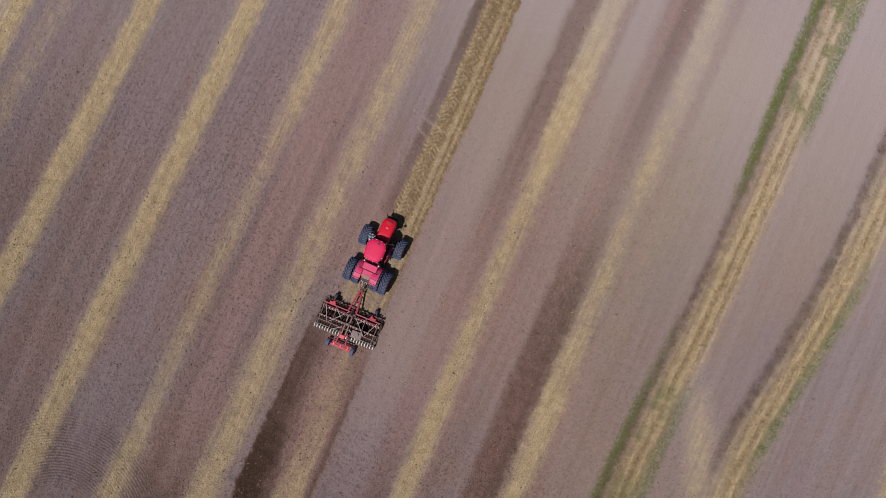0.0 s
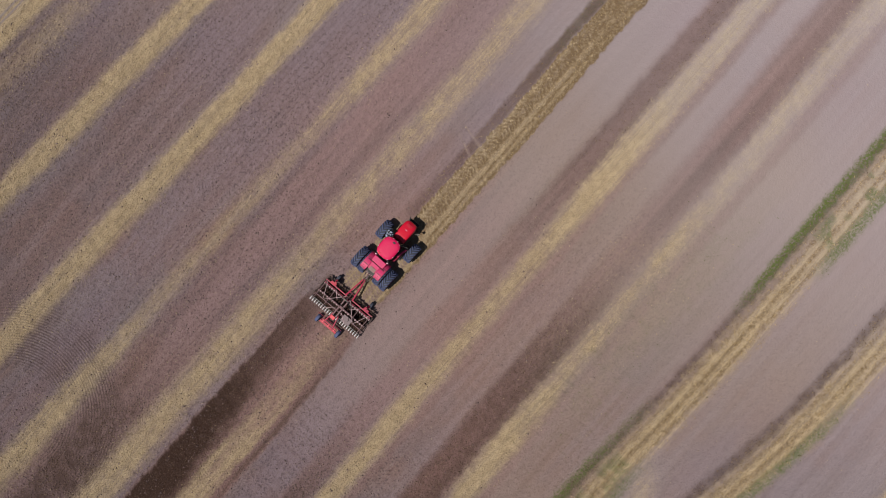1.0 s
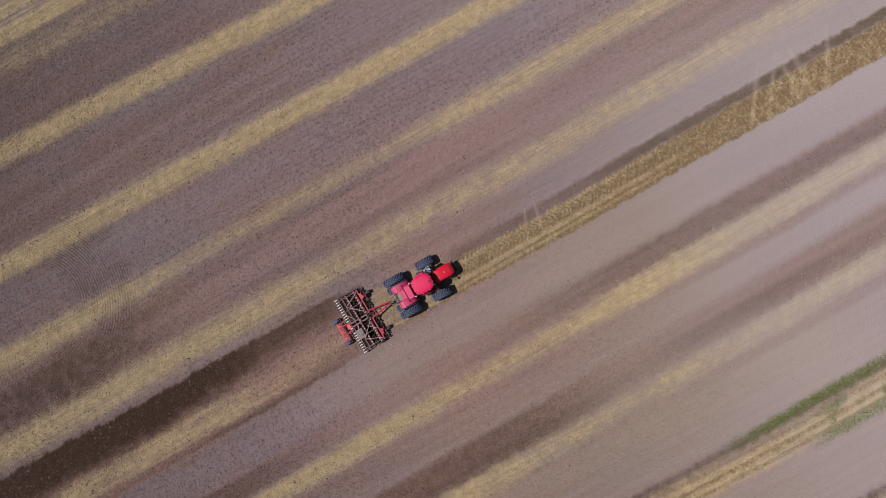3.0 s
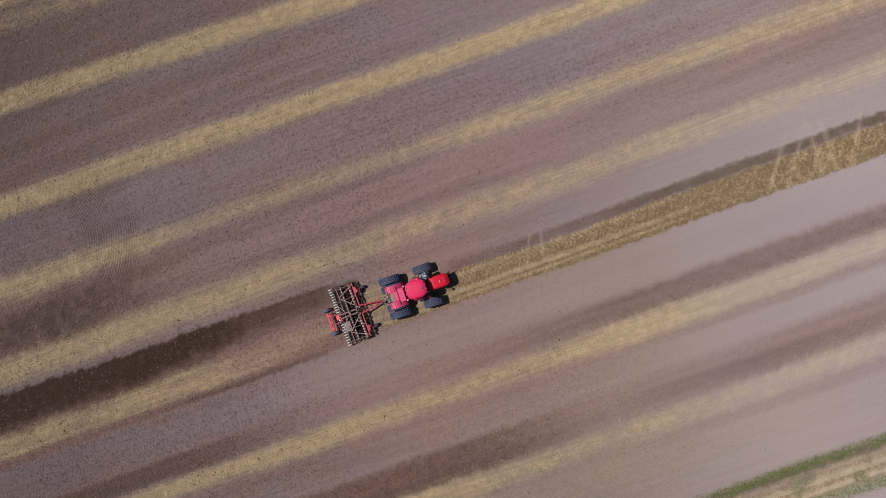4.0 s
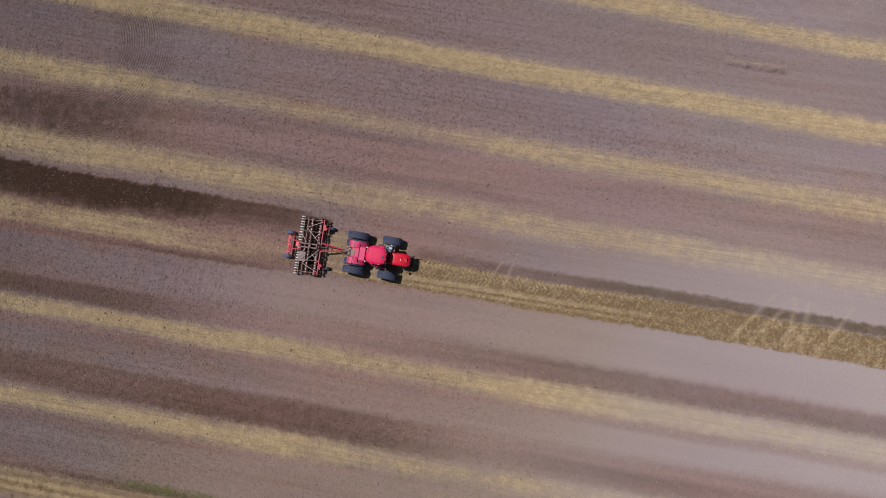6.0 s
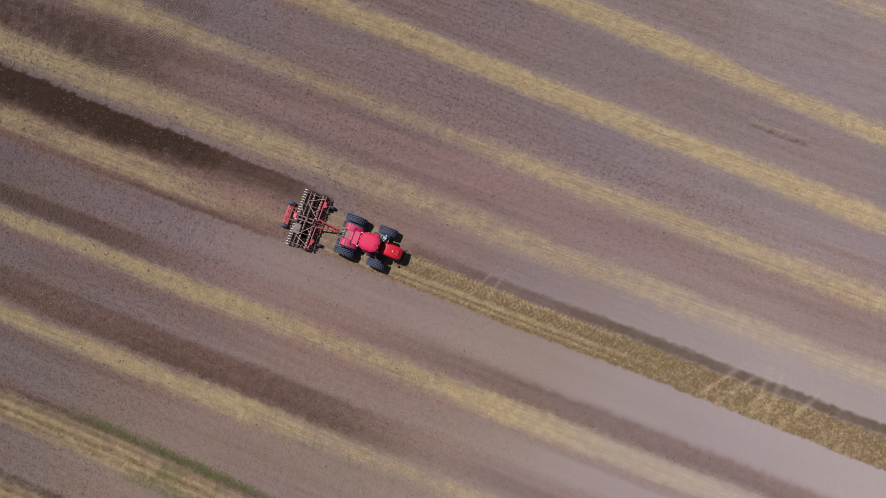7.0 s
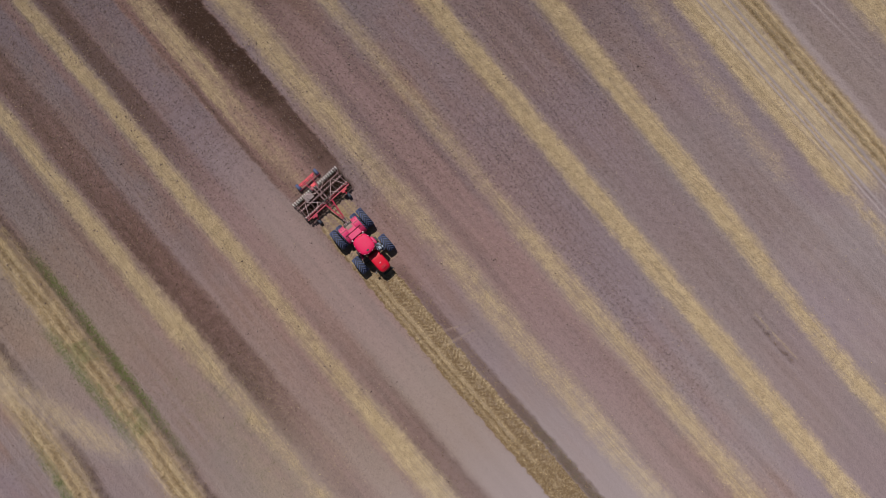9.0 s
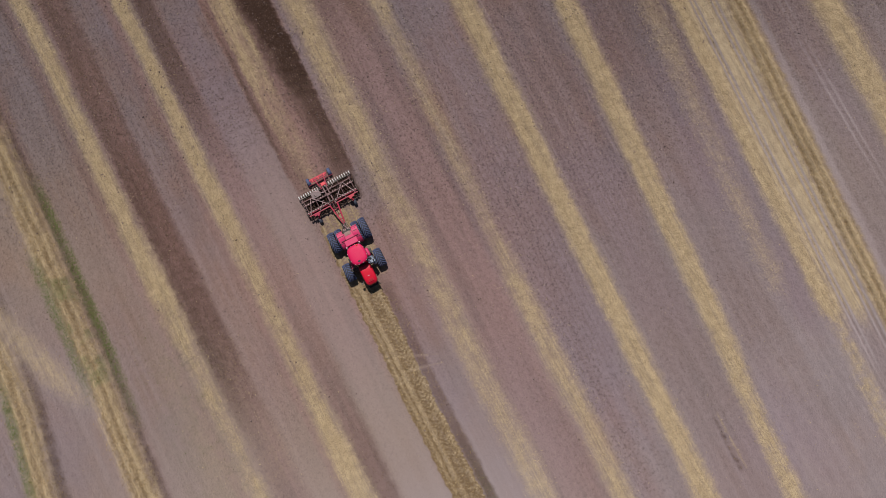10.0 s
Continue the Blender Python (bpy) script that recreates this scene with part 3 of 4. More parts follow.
        out["pale"] = np.maximum(out["pale"], 0.26 * zone)
        out["straw"] = np.maximum(out["straw"] * (1 - 0.5 * zone), 0.26 * zone * (0.6 + 0.4 * comb))
    r = np.hypot(x - TURN[0], y - TURN[1])
    facing = ((x - TURN[0]) * 0.88 - (y - TURN[1]) * 0.47) / np.maximum(r, 0.1)
    out["arcs"] = band(r, 4.2, 9.6, 0.8) * step(facing, 0.05, 0.5) * (0.45 + 0.55 * step(waves(x, y, 2.4, 38, 3), 0.28, 0.60))
    for cx, cy, r_ in ((30.8, 41.4, 8.0), (30.8, 41.4, 7.3), (30.8, 41.4, 6.2), (30.8, 41.4, 5.7)):
        r = np.hypot(x - cx, y - cy)
        line = np.exp(-(((r - r_) / 0.11) ** 2)) * band(x, 22, 40, 2) * band(y, 20, 38.5, 2)
        out["pale"] = np.maximum(out["pale"], 0.55 * line * (0.4 + 0.8 * lump))
    for r_ in (7.6, 8.2):
        r = np.hypot(x - 31.2, y - 30.5)
        line = np.exp(-(((r - r_) / 0.22) ** 2)) * band(x, 20, 29, 2) * band(y, 25, 37, 2)
        out["pale"] = np.maximum(out["pale"], 0.22 * line)
    # weeds in a short line
    dash = np.exp(-(((yw - 21.3) / 0.15) ** 2)) * band(x, 27.2, 32.0, 0.6) * (0.35 + 0.65 * step(lump, 0.25, 0.5))
    out["tilled"] = np.maximum(out["tilled"], 0.8 * dash)
    out["straw"] = np.maximum(out["straw"], 0.5 * np.exp(-(((yw - 21.75) / 0.2) ** 2)) * band(x, 26.5, 32.5, 1.0))
    # tone of the open soil: weaker specks ahead and right, warm and violet patches
    out["calm"] = np.maximum.reduce([step(x, -8, 8) * (1 - step(y, 8, 16)), step(x, -18, -4) * (1 - step(y, -4, -1)), step(x, 20, 40), (1 - step(y, -24, -16)) * step(x, -22, -8), 0.6 * step(y, 26, 34) * step(x, 12, 26)])
    warm = waves(x / 2.5, y, 5.0, 81, 3)
    tan = (0.55 + 0.45 * step(x, 4, 12)) * step(x, -12, 2) * (1 - step(x, 18, 32)) * band(y, -21, -2.0, 1.2) * 0.85 + (0.72 - 0.35 * band(x, -6, 6, 4)) * band(y, -34, -17, 3.0) * band(x, -24, 30, 6) + 0.35 * step(y, 33, 40) + 0.40 * band(x, -10, 14, 5) * band(y, -6.5, -2.2, 0.6)
    out["tan"] = np.clip(tan * (0.35 + 1.1 * warm), 0, 1) * (1 - wake)
    drift = step(waves(x / 2.0, y, 6.0, 83, 3), 0.30, 0.60)
    out["drill"] = drift * np.maximum(band(y, 12.5, 26, 1.0), 0.6 * band(y, 5, 11, 1.0)) * (1 - 0.6 * out["calm"])
    belt = 0.45 * step(y, 17, 22) * (1 - step(x, -6, 12)) + 0.75 * band(yw, 13.2 - 0.02 * x, 17.4 - 0.03 * x, 0.6) * band(x, -22, 14, 8) + 0.8 * band(yw, 44.0, 47.0, 0.6) + 0.5 * band(yw, -14.2, -11.4, 0.5) * step(x, 8, 22)
    out["violet"] = belt * (0.4 + 0.9 * big) + step(waves(x / 3.0, y, 5.0, 82, 3), 0.42, 0.72) * (1 - out["tan"]) * (1 - wake)
    # drill lines and general roughness
    high += 0.012 * np.sin(y * 2 * math.pi / 0.75) * (1 - wake)
    high += 0.10 * (waves(x, y, 0.42, 8, 2) - 0.5) * (1 - 0.6 * out["pale"]) + 0.20 * (waves(x, y, 25.0, 9, 2) - 0.5)
    return out, high


def graded(lo, hi, pitch, far):
    """Grid lines at an even pitch from lo to hi, then ever wider out to the far distance."""
    mid = list(np.arange(lo, hi + pitch / 2, pitch))
    gap, v, up = pitch, mid[-1], []
    while v < far:
        gap *= 1.35
        v += gap
        up.append(v)
    gap, v, down = pitch, mid[0], []
    while v > -far:
        gap *= 1.35
        v -= gap
        down.append(v)
    return np.array(down[::-1] + mid + up)


def build_ground():
    gx, gy = graded(-52, 62, 0.2, 2500), graded(-54, 58, 0.2, 2500)
    gx = np.unique(np.r_[gx, gx[(gx > -6) & (gx < 46)] + 0.1].round(4))
    gy = np.unique(np.r_[gy, gy[((gy > -3) & (gy < 2.4)) | ((gy > 35.4) & (gy < 40.6))] + 0.1].round(4))
    x, y = (a.ravel().astype(np.float64) for a in np.meshgrid(gx, gy, indexing="ij"))
    masks, high = field(x, y)
    far = step(np.hypot(x, y), 90, 200)
    high = high * (1 - far)
    nx, ny = len(gx), len(gy)
    i = (np.arange(nx - 1)[:, None] * ny + np.arange(ny - 1)).ravel()
    quads = np.stack([i, i + ny, i + ny + 1, i + 1], -1).astype(np.int32)
    me = bpy.data.meshes.new("ground")
    me.vertices.add(len(x))
    me.vertices.foreach_set("co", np.stack([x, y, high], -1).astype(np.float32).ravel())
    me.loops.add(quads.size)
    me.loops.foreach_set("vertex_index", quads.ravel())
    me.polygons.add(len(quads))
    me.polygons.foreach_set("loop_start", np.arange(0, quads.size, 4, dtype=np.int32))
    me.update(calc_edges=True)
    for name, values in masks.items():
        me.attributes.new(name, "FLOAT", "POINT").data.foreach_set("value", np.clip(values, 0, 1).astype(np.float32))
    me.shade_smooth()
    me.materials.append(FIELD)
    return tagged(new("ground", me), "stubble field with straw swaths and tilled brown earth", "field", kind="structure")


ground = build_ground()

# -- tractor --
def build_wheel(parent, name, radius, width, lugs, at, twin=None):
    """Tyre with chevron lugs, dished rim and hub; twin: a wheel whose meshes are shared."""
    hold = new(name)
    hold.parent, hold.matrix_local = parent, pose(*at)
    hold.empty_display_size = 0.1
    if twin is not None:
        for child in twin.children:
            again(child, hold, Matrix())
        return hold
    w, r = width / 2, radius
    bm = bmesh.new()
    profile = [(-w * 0.80, r * 0.60), (-w, r * 0.74), (-w * 0.98, r * 0.86), (-w * 0.80, r * 0.915), (-w * 0.35, r * 0.93),
               (w * 0.35, r * 0.93), (w * 0.80, r * 0.915), (w * 0.98, r * 0.86), (w, r * 0.74), (w * 0.80, r * 0.60)]
    spin_profile(bm, profile, 48)
    carcass = len(bm.faces)
    for k in range(lugs):
        for side in (-1, 1):
            t0 = 2 * math.pi * (k + (0.5 if side > 0 else 0.0)) / lugs
            sweep = 2 * math.pi / lugs * 1.15
            thick = 2 * math.pi / lugs * 0.20
            base, top = [], []
            for f, rr, low in ((0.02, r * 1.0, r * 0.92), (0.50, r * 0.995, r * 0.915), (1.0, r * 0.955, r * 0.86)):
                for s in (-1, 1):
                    t = t0 - sweep * f + s * thick
                    y = side * w * f
                    base.append(bm.verts.new((low * math.cos(t), y, low * math.sin(t))))
                    t = t0 - sweep * f + s * thick * 0.75
                    top.append(bm.verts.new((rr * math.cos(t), y, rr * math.sin(t))))
            for j in (0, 2):
                bm.faces.new((top[j], top[j + 1], top[j + 3], top[j + 2]))
                bm.faces.new((base[j], top[j], top[j + 2], base[j + 2]))
                bm.faces.new((base[j + 1], base[j + 3], top[j + 3], top[j + 1]))
            bm.faces.new((base[0], base[1], top[1], top[0]))
            bm.faces.new((base[4], top[4], top[5], base[5]))
    bmesh.ops.recalc_face_normals(bm, faces=bm.faces)
    for f in bm.faces[carcass:]:
        f.material_index = 1
    part("tyre", bm, RUBBER, hold, "dusty black tyre with chevron lugs, tinted with reflected sky blue").data.materials.append(LUG)
    bm = bmesh.new()
    spin_profile(bm, [(-w * 0.82, r * 0.60), (-w * 0.82, r * 0.55), (-w * 0.2, r * 0.50), (-w * 0.15, r * 0.12), (w * 0.15, r * 0.12),
                      (w * 0.2, r * 0.50), (w * 0.82, r * 0.55), (w * 0.82, r * 0.60)], 36)
    part("rim", bm, DULL_RED, hold, "red steel rim", smooth=True)
    bm = bmesh.new()
    tube(bm, (0, -w * 0.5, 0), (0, w * 0.5, 0), r * 0.16, sides=20)
    for k in range(8):
        t = k * math.pi / 4
        tube(bm, (r * 0.24 * math.cos(t), -w * 0.30, r * 0.24 * math.sin(t)), (r * 0.24 * math.cos(t), w * 0.30, r * 0.24 * math.sin(t)), 0.016, sides=6)
    part("hub", bm, DARK_STEEL, hold)
    return hold


def build_tractor():
    t = thing("tractor", (0, -0.07, 0.0), "red four-wheel-drive tractor with dual rear tyres, towing a harrow", "tractor")
    rear = build_wheel(t, "rear_wheel", 0.95, 0.61, 19, (-2.08, 1.50, 0.93))
    build_wheel(t, "rear_wheel", 0.95, 0.61, 19, (-2.08, 0.81, 0.93), rear)
    build_wheel(t, "rear_wheel", 0.95, 0.61, 19, (-2.08, -0.81, 0.93), rear)
    build_wheel(t, "rear_wheel", 0.95, 0.61, 19, (-2.08, -1.50, 0.93), rear)
    front = build_wheel(t, "front_wheel", 0.83, 0.68, 17, (0.87, 1.50, 0.81))
    build_wheel(t, "front_wheel", 0.83, 0.68, 17, (0.87, -1.50, 0.81), front)

    bm = bmesh.new()
    box(bm, (-2.45, -0.30, 0.70), (0.6, 0.30, 1.30), 0.05)
    box(bm, (0.4, -0.26, 0.62), (2.55, 0.26, 1.15), 0.04)
    box(bm, (-2.65, -0.42, 0.80), (-1.6, 0.42, 1.35), 0.05)
    part("chassis", bm, BLACK, t)
    bm = bmesh.new()
    tube(bm, (-2.08, -1.75, 0.93), (-2.08, 1.75, 0.93), 0.13, sides=16)
    tube(bm, (-2.08, -0.5, 0.93), (-2.08, 0.5, 0.93), 0.26, sides=18)
    part("rear_axle", bm, DARK_STEEL, t)
    bm = bmesh.new()
    box(bm, (0.75, -1.25, 0.70), (0.99, 1.25, 0.92), 0.04)
    for s in (-1, 1):
        box(bm, (0.72, s * 1.10 - 0.10, 0.62), (1.02, s * 1.10 + 0.10, 1.02), 0.04)
        tube(bm, (1.08, s * 0.30, 0.82), (1.08, s * 1.05, 0.80), 0.035, sides=10)
    part("front_axle", bm, DARK_STEEL, t)

    # bonnet
    bm = bmesh.new()
    rings = []
    for x, w, lo, hi in ((0.98, 0.50, 1.22, 1.98), (1.10, 0.53, 1.16, 2.02), (1.55, 0.55, 1.12, 2.00), (2.05, 0.55, 1.10, 1.93),
                         (2.36, 0.54, 1.08, 1.86), (2.55, 0.51, 1.06, 1.79), (2.68, 0.45, 1.08, 1.71), (2.76, 0.36, 1.12, 1.60), (2.80, 0.22, 1.18, 1.46)):
        rings.append(ring(x, 0, (lo + hi) / 2, w, (hi - lo) / 2, 5.5, "x", 44))
    loft(bm, rings)
    hood = part("bonnet", bm, RED, t, "bright red sloping bonnet", smooth=True)
    bm = bmesh.new()
    box(bm, (1.97, -0.10, 1.95), (2.03, 0.07, 1.966), 0.008)
    part("badge", bm, WHITE, hood, "small pale maker's plate")
    bm = bmesh.new()
    for k in range(3):
        box(bm, (2.30 + 0.09 * k, -0.24, 1.912 - 0.018 * k), (2.35 + 0.09 * k, 0.24, 1.926 - 0.018 * k), 0.005)
    part("vent", bm, RED, hood, "shallow vent slots")
    for s in (-1, 1):
        bm = bmesh.new()
        box(bm, (1.15, s * 0.47 - 0.02, 1.18), (2.3, s * 0.47 + 0.02, 1.66), 0.015)
        grille = part("side_grille", bm, BLACK, t, "black louvred engine grille")
        bm = bmesh.new()
        box(bm, (1.2, s * 0.495 - 0.012, 1.22), (1.25, s * 0.495 + 0.012, 1.62), 0.0)
        louvre = part("louvre", bm, BLACK, grille)
        for k in range(1, 9):
            again(louvre, grille, pose(0.12 * k, 0, 0))
    bm = bmesh.new()
    loft(bm, [ring(2.70, 0, 1.30, 0.33, 0.16, 3.5, "x", 24), ring(2.84, 0, 1.28, 0.24, 0.12, 3.5, "x", 24)])
    part("front_grille", bm, BLACK, t)
    for s in (-1, 1):
        bm = bmesh.new()
        tube(bm, (2.66, s * 0.33, 1.34), (2.765, s * 0.33, 1.33), 0.06, sides=14)
        part("headlight", bm, WHITE, t, "round clear headlight")
    carrier = bmesh.new()
    box(carrier, (2.40, -0.33, 0.68), (2.80, 0.33, 1.02), 0.04)
    part("weight_carrier", carrier, BLACK, t)
    for k in range(8):
        bm = bmesh.new()
        y = -0.42 + 0.12 * k
        loft(bm, [ring(2.78, y, 0.86, 0.052, 0.22, 6, "x", 16), ring(2.98, y, 0.84, 0.052, 0.19, 6, "x", 16)])
        part("front_weight", bm, BLACK, t)

    # cab
    bm = bmesh.new()
    loft(bm, [ring(0.02, 0, 1.22, 0.90, 0.62, 5, "z", 32), ring(0.05, 0, 1.60, 0.95, 0.70, 5, "z", 32)])
    part("cab_floor", bm, BLACK, t)
    bm = bmesh.new()
    loft(bm, [ring(0.05, 0, 1.60, 0.94, 0.69, 6, "z", 32), ring(0.03, 0, 2.20, 0.96, 0.70, 6, "z", 32), ring(0.0, 0, 2.86, 0.82, 0.62, 6, "z", 32)])
    part("window", bm, GLASS, t, "dark tinted wrap-round cab glass")
    for x0, x1 in ((0.88, 0.74), (-0.10, -0.08), (-0.82, -0.74)):
        for s in (-1, 1):
            bm = bmesh.new()
            bar(bm, (x0, s * 0.66, 1.55), (x1, s * 0.58, 2.90), 0.07, 0.07)
            part("pillar", bm, BLACK, t)
    bm = bmesh.new()
    loft(bm, [ring(0.04, 0, 2.80, 0.76, 0.62, 3.4, "z", 44), ring(0.04, 0, 2.86, 0.85, 0.75, 3.2, "z", 44), ring(0.04, 0, 2.97, 0.87, 0.77, 3.0, "z", 44),
              ring(0.03, 0, 3.05, 0.82, 0.72, 2.9, "z", 44), ring(0.02, 0, 3.10, 0.68, 0.60, 2.8, "z", 44), ring(0.02, 0, 3.125, 0.45, 0.38, 2.7, "z", 44)])
    roof = part("roof", bm, ROOF_RED, t, "pinkish red domed cab roof", smooth=True)
    bm = bmesh.new()
    loft(bm, [ring(0.64, -0.08, 3.075, 0.085, 0.14, 2.2, "z", 20), ring(0.64, -0.08, 3.115, 0.075, 0.12, 2.2, "z", 20)])
    part("aerial_base", bm, BLACK, roof, "dark oval plate")
    for x, y in ((0.76, 0.50), (0.76, -0.50), (0.87, 0.2), (0.87, -0.22), (-0.70, 0.50), (-0.70, -0.50), (-0.80, 0.18), (-0.80, -0.18), (-0.30, 0.73), (-0.30, -0.73), (0.36, 0.72), (0.36, -0.72)):
        bm = bmesh.new()
        loft(bm, [ring(x, y, 2.93, 0.042, 0.042, 3, "z", 12), ring(x, y, 3.03, 0.030, 0.030, 3, "z", 12)])
        part("work_light", bm, WHITE, roof, "small pale work light")
    bm = bmesh.new()
    tube(bm, (-0.70, 0.30, 3.05), (-0.70, 0.30, 3.22), 0.055, 0.045, sides=14)
    part("beacon", bm, plain("amber_lens", (0.75, 0.20, 0.02), 0.2, dirty=0.1), roof, "amber warning beacon")
    for s in (-1, 1):
        bm = bmesh.new()
        tube(bm, (0.80, s * 0.60, 2.62), (0.98, s * 1.02, 2.55), 0.018, sides=8)
        box(bm, (0.95, s * 1.04 - 0.10, 2.28), (1.01, s * 1.04 + 0.10, 2.62), 0.02)
        part("mirror", bm, BLACK, t, "black wing mirror on an arm")

    # mudguards and rear deck
    for s in (-1, 1):
        bm = bmesh.new()
        arc_shell(bm, -2.08, 0.93, 1.04, 0.05, s * 0.42, s * 0.97, 14, 116)
        part("mudguard", bm, PINK, t, "dusty pinkish red rear mudguard", smooth=False)
        for x_, z_ in ((-2.10, 2.022), (-1.52, 1.862)):
            bm = bmesh.new()
            box(bm, (x_ - 0.022, min(s * 0.45, s * 0.96), z_ - 0.03), (x_ + 0.022, max(s * 0.45, s * 0.96), z_ + 0.012), 0.006)
            part("panel_seam", bm, BLACK, t, "dark gap between fender panels")
        bm = bmesh.new()
        bar(bm, (-2.56, s * 0.97, 1.90), (-1.45, s * 0.97, 1.80), 0.03, 0.05)
        part("fender_rim", bm, BLACK, t)
        for k in range(5):
            bm = bmesh.new()
            box(bm, (-2.50, s * (0.47 + 0.11 * k) - 0.028, 1.92), (-2.43, s * (0.47 + 0.11 * k) + 0.028, 1.99), 0.01)
            part("bolt_head", bm, BLACK, t)
        for k in range(2):
            bm = bmesh.new()
            box(bm, (-2.33, s * (0.52 + 0.22 * k) - 0.05, 1.90), (-2.24, s * (0.52 + 0.22 * k) + 0.05, 2.00), 0.015)
            part("rear_light", bm, plain("dark_red_lens", (0.16, 0.01, 0.02), 0.25, dirty=0.1), t)
    bm = bmesh.new()
    box(bm, (-2.26, -0.41, 1.60), (-1.62, 0.41, 1.90), 0.05)
    part("rear_deck", bm, PINK, t, "dusty red deck behind the cab")
    bm = bmesh.new()
    box(bm, (-2.32, -0.32, 1.70), (-1.98, 0.26, 1.93), 0.04)
    part("deck_tray", bm, TAN, t, "earth-brown tray on the deck")
    bm = bmesh.new()
    box(bm, (-1.60, -0.62, 1.55), (-1.08, 0.55, 1.98), 0.06)
    part("tool_box", bm, PINK, t)
    bm = bmesh.new()
    bar(bm, (-1.66, -0.82, 2.00), (-1.66, 0.80, 2.00), 0.035, 0.05)
    part("guard_rail", bm, BLACK, t)
    for y in (-0.62, 0.58):
        bm = bmesh.new()
        tube(bm, (-1.02, y, 1.4), (-1.0, y, 2.10), 0.06, sides=12)
        part("rear_lamp", bm, WHITE, t)

    # exhaust, tank, steps
    bm = bmesh.new()
    tube(bm, (1.02, 0.66, 1.20), (1.00, 0.66, 2.30), 0.15, sides=18)
    tube(bm, (1.00, 0.66, 2.25), (1.00, 0.66, 3.0), 0.06, sides=14)
    tube(bm, (1.00, 0.66, 2.98), (0.92, 0.70, 3.10), 0.062, 0.058, sides=14)
    part("exhaust", bm, SILVER, t, "silver upright exhaust stack", smooth=False)
    bm = bmesh.new()
    loft(bm, [ring(0.50, 0.86, 1.70, 0.10, 0.12, 2, "x", 18), ring(0.58, 0.88, 1.70, 0.19, 0.20, 2, "x", 18), ring(1.10, 0.94, 1.68, 0.20, 0.21, 2, "x", 18),
              ring(1.30, 0.96, 1.66, 0.16, 0.17, 2, "x", 18), ring(1.36, 0.97, 1.66, 0.07, 0.08, 2, "x", 18)])
    cleaner = part("air_cleaner", bm, SILVER, t, "grey metal air cleaner drum", smooth=True)
    bm = bmesh.new()
    spin_profile(bm, [(0.0, 0.05), (0.0, 0.20), (0.05, 0.215), (0.08, 0.17), (0.08, 0.05)], 22)
    bmesh.ops.transform(bm, matrix=pose(0.98, 0.93, 1.86, 90, 0, 0), verts=bm.verts)
    part("lid", bm, SILVER, cleaner, "round grey metal lid")
    bm = bmesh.new()
    pts = [Vector((0.98 + 0.30 * math.cos(a), 0.80 + 0.16 * math.sin(a), 1.92 + 0.05 * math.sin(2 * a))) for a in (0.2, 0.8, 1.4, 2.0, 2.6, 3.2)]
    for a, b in zip(pts, pts[1:]):
        tube(bm, a, b, 0.045, sides=10)
    part("intake_hose", bm, BLACK, cleaner, "black bent intake hose")
    bm = bmesh.new()
    loft(bm, [ring(-0.65, -0.74, 1.05, 0.08, 0.20, 3, "x", 20), ring(-0.5, -0.77, 1.05, 0.12, 0.25, 3, "x", 20), ring(0.35, -0.86, 1.05, 0.12, 0.25, 3, "x", 20), ring(0.60, -0.92, 1.05, 0.07, 0.18, 3, "x", 20)])
    part("fuel_tank", bm, DULL_RED, t, "worn red fuel tank", smooth=True)
    bm = bmesh.new()
    loft(bm, [ring(-0.35, 0.76, 1.12, 0.10, 0.22, 3, "x", 20), ring(-0.25, 0.78, 1.12, 0.15, 0.27, 3, "x", 20), ring(0.25, 0.80, 1.12, 0.15, 0.26, 3, "x", 20), ring(0.42, 0.80, 1.12, 0.10, 0.20, 3, "x", 20)])
    part("fuel_tank", bm, PINK, t, smooth=True)
    for s in (-1, 1):
        for k in range(3):
            bm = bmesh.new()
            bar(bm, (-0.25, s * (0.84 + 0.09 * (2 - k)), 0.55 + 0.27 * k), (0.15, s * (0.84 + 0.09 * (2 - k)), 0.55 + 0.27 * k), 0.2, 0.03)
            part("step", bm, BLACK, t)
    bm = bmesh.new()
    bar(bm, (0.80, -1.00, 1.42), (-0.15, -0.80, 1.50), 0.13, 0.05, 0.02)
    tube(bm, (0.62, -1.02, 1.3), (-0.05, -0.82, 1.9), 0.02, sides=8)
    tube(bm, (0.62, -1.02, 1.3), (0.60, -0.95, 0.9), 0.02, sides=8)
    part("handrail", bm, PINK, t)
    bm = bmesh.new()
    bar(bm, (2.70, 0.40, 1.05), (3.10, 0.56, 1.05), 0.05, 0.06)
    part("lamp_bracket", bm, BLACK, t)
    bm = bmesh.new()
    bar(bm, (2.05, -0.50, 1.10), (2.35, -0.86, 1.06), 0.05, 0.06)
    box(bm, (2.26, -0.98, 1.00), (2.42, -0.80, 1.16), 0.03)
    part("lamp_bracket", bm, DARK_STEEL, t)

    # rear linkage and hoses
    for s in (-1, 1):
        bm = bmesh.new()
        bar(bm, (-2.5, s * 0.36, 0.78), (-3.30, s * 0.22, 0.70), 0.06, 0.09)
        part("lift_arm", bm, DARK_STEEL, t)
        bm = bmesh.new()
        tube(bm, (-2.55, s * 0.36, 1.45), (-3.0, s * 0.28, 0.78), 0.03, sides=10)
        part("lift_rod", bm, DUSTY_STEEL, t)
    bm = bmesh.new()
    tube(bm, (-2.6, 0, 1.40), (-3.2, -0.02, 1.05), 0.04, sides=10)
    tube(bm, (-2.75, 0, 1.33), (-3.0, 0, 1.18), 0.06, sides=10)
    part("top_link", bm, DUSTY_STEEL, t)
